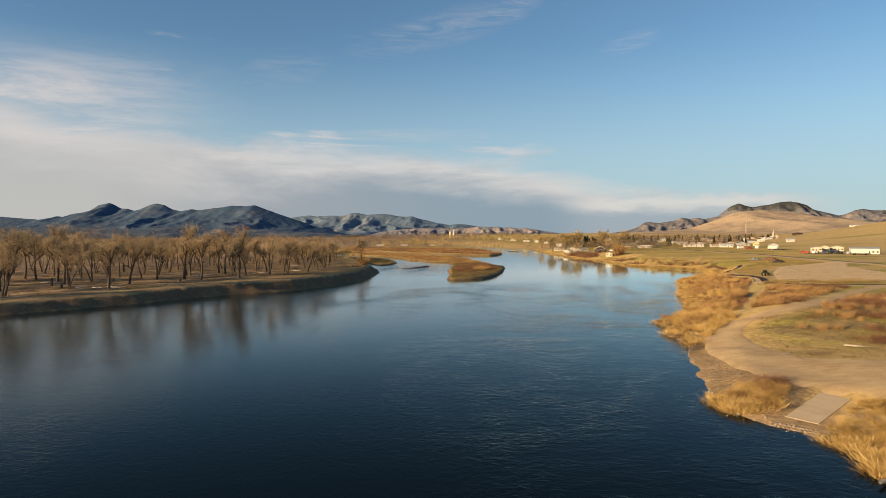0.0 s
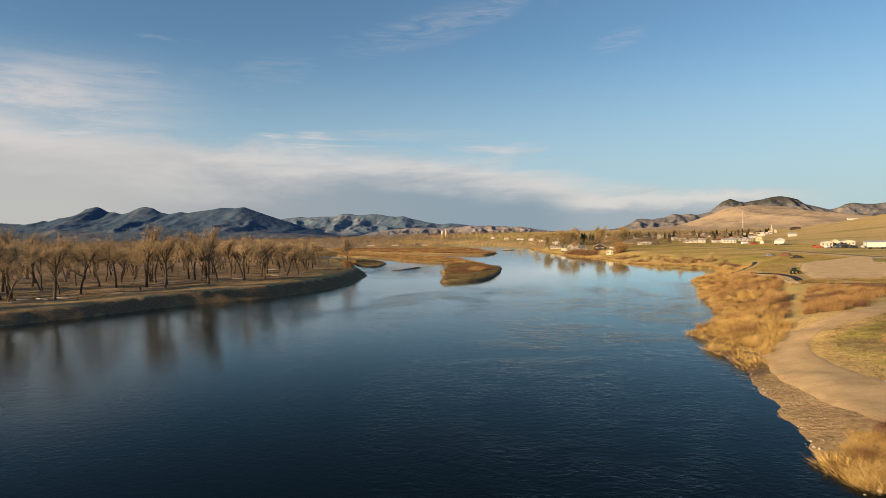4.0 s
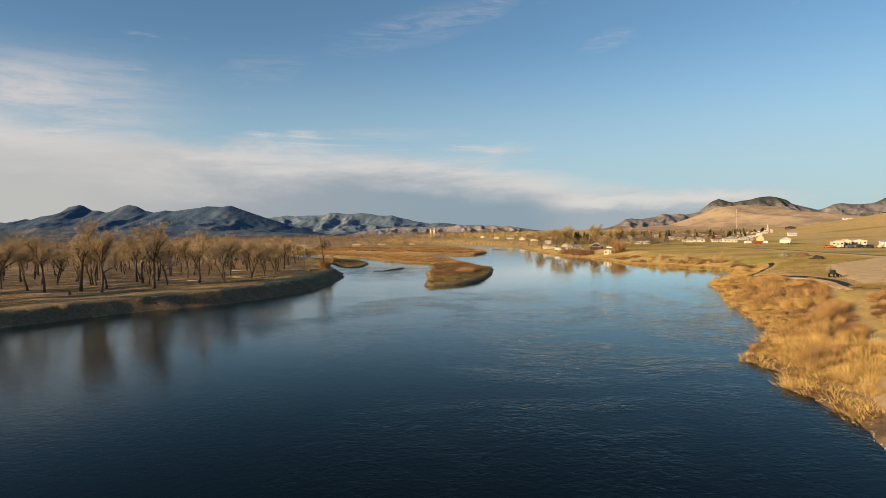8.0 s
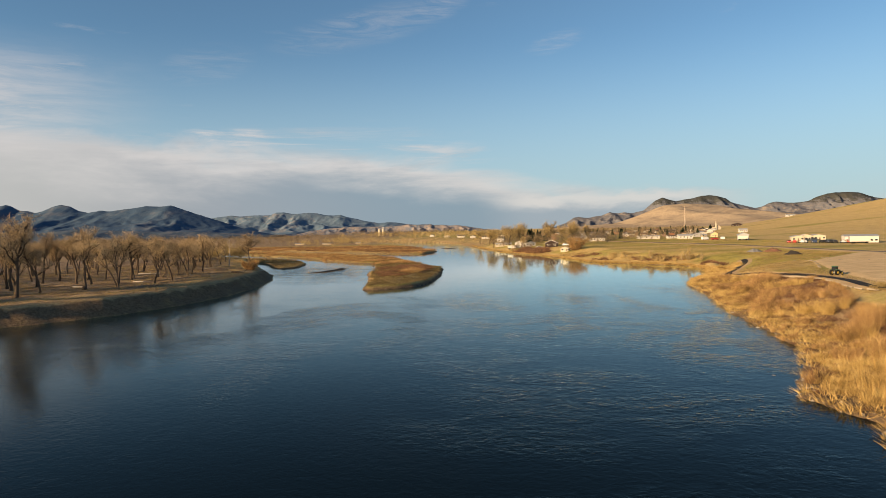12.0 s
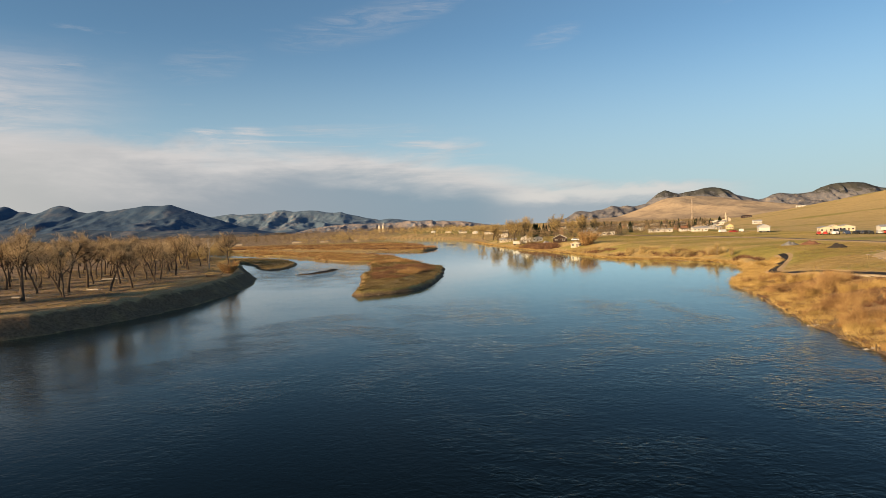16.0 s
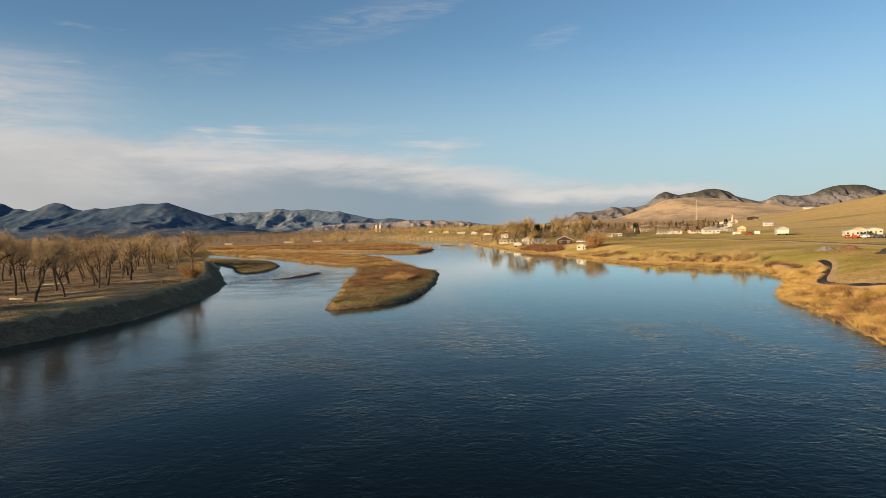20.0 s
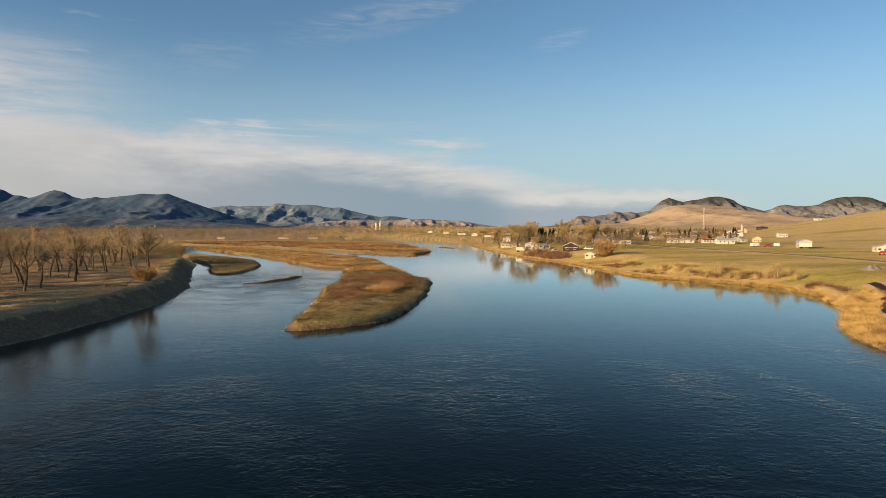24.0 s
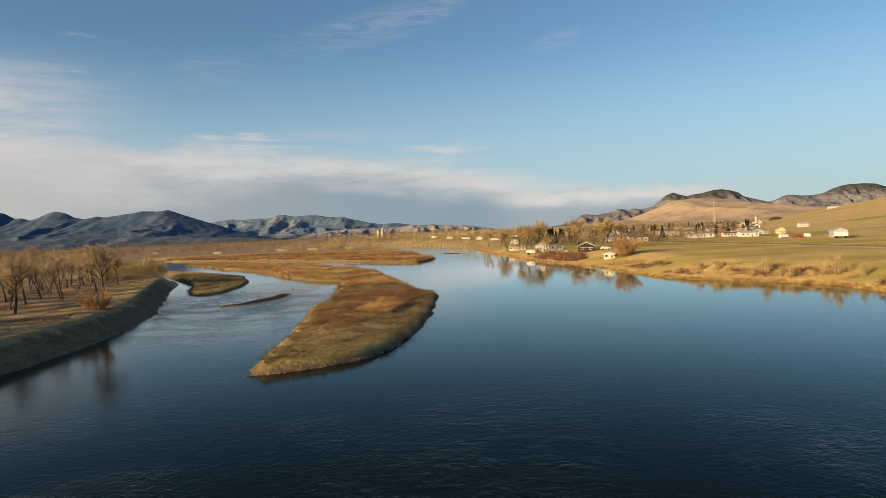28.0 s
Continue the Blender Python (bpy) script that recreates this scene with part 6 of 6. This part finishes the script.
# timber posts and parking logs along the path
post_wood = plain("weathered post wood", (0.24, 0.18, 0.12), 0.9, 0.2, 2.0)
POSTS = "timber posts along the path"
first_post = None
for k in range(16):
    i = 14 + k * 1.6
    q = beside(fine_trail, 2.9)[int(i)]
    if first_post is None:
        bm = box_bm((0.12, 0.12, 0.62), (0, 0, 0.25), 0.02)
        me = bpy.data.meshes.new("post")
        bm.to_mesh(me)
        bm.free()
        me.materials.append(post_wood)
        first_post = me
    ob = new("post", first_post)
    ob.matrix_basis = pose(q[0], q[1], height(*q), rng.uniform(-3, 3), rng.uniform(-3, 3), rng.uniform(0, 90))
    tagged(ob, "short pale timber post beside the black path", "post", POSTS)
bm = tube_bm(0.17, 0.15, 2.3, 10, Matrix.Translation((0, 0, 0.2)) @ Matrix.Rotation(math.pi / 2, 4, "Y"))
log_me = bpy.data.meshes.new("parking_log")
bm.to_mesh(log_me)
bm.free()
log_me.materials.append(plain("bleached log", (0.38, 0.31, 0.22), 0.9, 0.2, 2.0))
for k in range(15):
    i = 13 + k * 1.05
    a, b = np.array(beside(fine_trail, -3.1)[int(i)]), np.array(beside(fine_trail, -3.1)[int(i) + 1])
    d_ = b - a
    ob = new("parking_log", log_me)
    ob.matrix_basis = pose(a[0], a[1], height(*a) + 0.1, 0, 0, math.degrees(math.atan2(d_[1], d_[0])) + rng.uniform(-4, 4))
    tagged(ob, "pale log laid along the edge of the gravel", "log", "logs edging the parking ground")


def stone_mesh(seed):
    rs = random.Random(seed)
    bm = bmesh.new()
    bmesh.ops.create_icosphere(bm, subdivisions=1, radius=0.5)
    for v in bm.verts:
        v.co *= rs.uniform(0.75, 1.2)
        v.co.z *= 0.7
    me = bpy.data.meshes.new("boulder")
    bm.to_mesh(me)
    bm.free()
    me.materials.append(STONE)
    return me


STONE = plain("tan boulder stone", (0.27, 0.22, 0.165), 0.9, 0.25, 2.0, bump=0.03)
stones = [stone_mesh(k) for k in range(4)]
ROWS = [((108, 268), (132, 256), 22), ((110, 262), (96, 236), 10), ((118, 190), (138, 262), 26), ((90, 206), (108, 196), 16), ((104, 194), (116, 188), 8), ((152, 292), (118, 276), 16)]
for (a, b), (c, d_), n in ROWS:
    for k in range(n):
        t_ = (k + rng.uniform(-0.25, 0.25)) / n
        sx, sy = a + (c - a) * t_ + rng.uniform(-0.5, 0.5), b + (d_ - b) * t_ + rng.uniform(-0.5, 0.5)
        s_ = rng.uniform(0.35, 0.85)
        ob = new("boulder", stones[rng.randrange(4)])
        ob.matrix_basis = pose(sx, sy, height(sx, sy) + 0.15 * s_, 0, 0, rng.uniform(0, 360)) @ Matrix.Diagonal((s_ * rng.uniform(1, 1.7), s_, s_ * 0.9, 1))
        tagged(ob, "tan boulder set in a row round the parking ground", "boulder", "boulders round the parking ground")


def stone_spread(name, pts, size, mat, seed, label):
    """Many small stones as one object."""
    rs = np.random.RandomState(seed)
    n = len(pts)
    base = np.array([(0, 0, 1), (1, 0, 0), (0, 1, 0), (-1, 0, 0), (0, -1, 0), (0, 0, -1)], float)
    f0 = np.array([(0, 1, 2), (0, 2, 3), (0, 3, 4), (0, 4, 1), (5, 2, 1), (5, 3, 2), (5, 4, 3), (5, 1, 4)])
    sc = size * rs.gamma(2.2, 0.45, n)[:, None, None]
    v = base[None] * sc * rs.uniform(0.6, 1.3, (n, 6, 1)) * np.array([1.2, 1.0, 0.65])
    a = rs.uniform(0, 6.28, n)
    x_, y_ = v[..., 0] * np.cos(a)[:, None] - v[..., 1] * np.sin(a)[:, None], v[..., 0] * np.sin(a)[:, None] + v[..., 1] * np.cos(a)[:, None]
    z_ = np.maximum(land(pts[:, 0], pts[:, 1])[0], -0.15)
    v = np.stack([x_ + pts[:, 0:1], y_ + pts[:, 1:2], v[..., 2] + z_[:, None] + 0.02], -1).reshape(-1, 3)
    f = (f0[None] + 6 * np.arange(n)[:, None, None]).reshape(-1, 3)
    me = bpy.data.meshes.new(name)
    me.from_pydata(v.tolist(), [], f.tolist())
    me.materials.append(mat)
    return stuff(new(name, me), label, "stones")


PEBBLE = leafy("pale river stones", [(0.1, (0.20, 0.165, 0.125)), (0.5, (0.36, 0.31, 0.245)), (0.9, (0.60, 0.54, 0.45))], 0.8)
rs = np.random.RandomState(31)
shore = np.array(RIGHT_SHORE[3:32], float)
seg = rs.randint(0, len(shore) - 1, 3600)
k = rs.rand(3600)
pts = shore[seg] * (1 - k[:, None]) + shore[seg + 1] * k[:, None] + rs.normal(0, 0.7, (3600, 2))
stone_spread("shore_stones", pts, 0.075, PEBBLE, 32, "pale stones along the waterline")
x, y, r = scatter([(24.0, 76), (26.2, 89), (28.4, 100), (31, 98), (30.5, 90), (29.5, 81), (26, 76)], 3, 33)
stone_spread("beach_stones", np.stack([x, y], -1), 0.03, PEBBLE, 34, "small stones on the trampled beach")
sh = np.array(ISLAND[:12] + ISLAND[-8:], float)
seg = rs.randint(0, len(sh) - 1, 900)
k = rs.rand(900)
pts = sh[seg] * (1 - k[:, None]) + sh[seg + 1] * k[:, None] + rs.normal(0, 0.4, (900, 2))
stone_spread("shore_stones", pts, 0.08, PEBBLE, 35, "stones round the island's edge")
# stones in the riffles
x, y, r = scatter([(-55, 335), (-42, 335), (-36, 395), (-62, 400)], 0.05, 36)
stone_spread("river_stones", np.stack([x, y], -1), 0.22, STONE, 37, "dark wet stones in the side channel")
for sx, sy in ((37.5, 128.5), (36, 122), (34.5, 146)):
    ob = new("rock", stones[0])
    ob.matrix_basis = pose(sx, sy, -0.10, 0, 0, sx * 40) @ Matrix.Diagonal((1.2, 0.8, 0.4, 1))
    tagged(ob, "dark wet rock just above the water", "rock")


def log(label, at, turn, l_, r_, mat, name="fallen_log"):
    tb = Tubes()
    tb.add(grow((-l_ / 2, 0, r_ * 0.7), (1, 0, -0.05), l_, rng, 0.08, 0.0, 6), [r_ * (1 - 0.09 * i) for i in range(7)], 8)
    tb.add(grow((0, 0, r_), (0.4, 1, 0.5), l_ * 0.2, rng, 0.2, 0.0, 3), [r_ * 0.3, r_ * 0.24, r_ * 0.16, r_ * 0.08], 5)
    ob = new(name, tb.mesh(name, mat))
    ob.matrix_basis = pose(*at, 0, 0, turn)
    return tagged(ob, label, "log")


log("dark fallen trunk lying on the bank top", on(-66, 296), 12, 8.5, 0.42, BARK)
log("short pale log at the edge of the bank", on(-65.5, 311), 5, 3.6, 0.22, PALE_BARK)
for sx, sy, tn, ln in ((-126, 181.5, 10, 5), (-122.5, 182.5, -20, 4), (-128.5, 184, 35, 3.5), (-119, 186, 0, 6), (-95, 250, 15, 6), (-86, 262, -12, 4), (-112, 232, 25, 7), (-150, 200, 8, 8), (-100, 300, 14, 7), (-128, 240, -15, 7)):
    log("pale dead log lying on the woodland floor", on(sx, sy), tn, ln, 0.24, PALE_BARK)
log("pale driftwood log on the near shore", on(29.8, 51.0), 30, 2.6, 0.16, PALE_BARK, "driftwood")
log("grey driftwood log on the near shore", on(30.2, 49.6), 10, 2.4, 0.14, PALE_BARK, "driftwood")
log("grey driftwood at the road's edge", on(41.6, 95.0), 20, 3.0, 0.14, PALE_BARK, "driftwood")
log("grey driftwood among the dry bushes", on(52.5, 97.5), -15, 4.0, 0.16, PALE_BARK, "driftwood")
# stumps
for sx, sy, h_ in ((-141, 187.5, 2.6), (-137, 190, 1.2), (-133, 181, 1.4), (-108, 205, 1.0), (-90, 240, 0.9)):
    tb = Tubes()
    tb.add([(0, 0, -0.2), (0.03, 0, h_ * 0.5), (0.0, 0.05, h_), (0, 0, h_ + 0.02)], [0.42, 0.32, 0.28, 0.02], 9)
    ob = new("tree_stump", tb.mesh("tree_stump", BARK))
    ob.matrix_basis = pose(*on(sx, sy))
    tagged(ob, "dark broken tree stump on the bank", "stump")
# single shrubs and trees of the banks
rng = random.Random(77)
dead = bare_tree("dead_tree", "bleached dead tree without twigs", 12, rng, 1, 0.35, 30, PALE_BARK, plain("grey dead wood", (0.34, 0.29, 0.23), 0.9, 0.2, 1.5), clear=0.6, limbs=3)
dead.matrix_basis = pose(*on(-87, 346.5), 0, 0, 20)
bush = fan_bush("bush", "rust-brown rounded bush on the bank top", 8.5, 5.2, rng, 14, 9000, WILLOW, BARK, 0.05)
bush.matrix_basis = pose(*on(-67.5, 308.5), 0, 0, 0)
big_bush = fan_bush("willow_bush", "large orange-tan spreading willow beside the shed", 12.5, 10, rng, 15, 9000, WILLOW, BARK, 0.08)
big_bush.matrix_basis = pose(*on(79.5, 434.5), 0, 0, 0)
BANKS = "small trees along the grassy bank"
small = [fan_bush("small_tree", "tan brushy leafless willow tree on the bank", 3.2, 5.2, rng, 6, 2400, BUD, PALE_BARK if k == 0 else BARK, 0.04, BANKS) for k in range(3)]
for k, (sx, sy, sc) in enumerate(((103, 335.5, 1.15), (82, 367.5, 0.7), (85.5, 364, 0.75), (92.5, 349.5, 0.85), (95, 346, 0.8), (97, 343, 0.8), (101, 337.5, 0.7), (78, 372, 0.6), (88, 352, 0.65), (106, 330, 0.6))):
    m = pose(*on(sx, sy), 0, 0, 70 * k) @ Matrix.Scale(sc, 4)
    if k < 3:
        small[k].matrix_basis = m
    else:
        copy_thing(small[k % 3], m)
TOWN = "large bare trees along the river houses"
town = [bare_tree("bare_tree", "large leafless golden-grey tree by the riverside houses", 17, rng, 1 + k, 1.1, 4600, BUD, BARK, 0.06, TOWN, 0.2, 10) for k in range(2)]
for k, (sx, sy, sc) in enumerate(((56.5, 553, 1.05), (91, 571, 1.0), (108, 566, 0.95), (66, 560, 0.9), (48, 585, 0.85), (98, 560, 0.8), (84, 545, 0.75), (58, 600, 0.9), (50, 640, 0.85), (45, 680, 0.8), (72, 590, 1.0), (115, 600, 0.9), (130, 610, 0.8), (100, 640, 0.9), (60, 508, 0.55), (88, 500, 0.5))):
    m = pose(*on(sx, sy), 0, 0, 50 * k) @ Matrix.Scale(sc, 4)
    if k < 2:
        town[k].matrix_basis = m
    else:
        copy_thing(town[k % 2], m)


def spruce(label, tall, rng):
    """A dark conical spruce: trunk and tiers of drooping needle sprays."""
    root = thing("spruce_tree", label, "tree", group="dark spruces of the town")
    tb = Tubes()
    tb.add([(0, 0, -0.3), (0, 0, tall)], [tall * 0.02, 0.03], 6)
    child("trunk", tb.mesh("trunk", BARK), root)
    v, f = [], []
    for _ in range(2600):
        k = rng.random() ** 1.4
        z_ = tall * (0.06 + 0.93 * k)
        rad = tall * 0.24 * (1 - k) ** 0.85 * rng.uniform(0.5, 1.12) + 0.12
        a = rng.uniform(0, 6.283)
        d = Vector((math.cos(a), math.sin(a), 0))
        p0, p1 = d * rad * 0.35 + Vector((0, 0, z_)), d * rad + Vector((0, 0, z_ - rad * 0.45))
        s = Vector((-d.y, d.x, 0)) * (0.14 + 0.16 * rad / (tall * 0.19))
        i = len(v)
        v += [tuple(p0), tuple(p1 + s + Vector((0, 0, rng.uniform(-0.1, 0.2)))), tuple(p1 - s), tuple(p1 * 1.08)]
        f += [(i, i + 1, i + 3), (i, i + 3, i + 2)]
    child("crown", mesh_of("crown", v, f, NEEDLE, False), root)
    return root


spr = spruce("dark green conical spruce among the houses", 9.5, rng)
places = [(81, 618), (84, 606), (79, 596), (88, 612), (92, 598), (76, 625), (83, 613), (86, 600), (80, 606), (89, 605)]
while len(places) < 80:
    sy = rng.uniform(610, 1050)
    sx = rng.uniform(0.2 * (sy - 180), 0.47 * (sy - 110))
    if inside(RIGHT, np.array([sx]), np.array([sy]))[0] > 20:
        places.append((sx, sy))
for k, (sx, sy) in enumerate(places):
    m = pose(*on(sx, sy), 0, 0, 33 * k) @ Matrix.Scale(rng.uniform(0.5, 0.85) if k > 9 else rng.uniform(0.8, 1.05), 4)
    if k == 0:
        spr.matrix_basis = m
    else:
        copy_thing(spr, m)
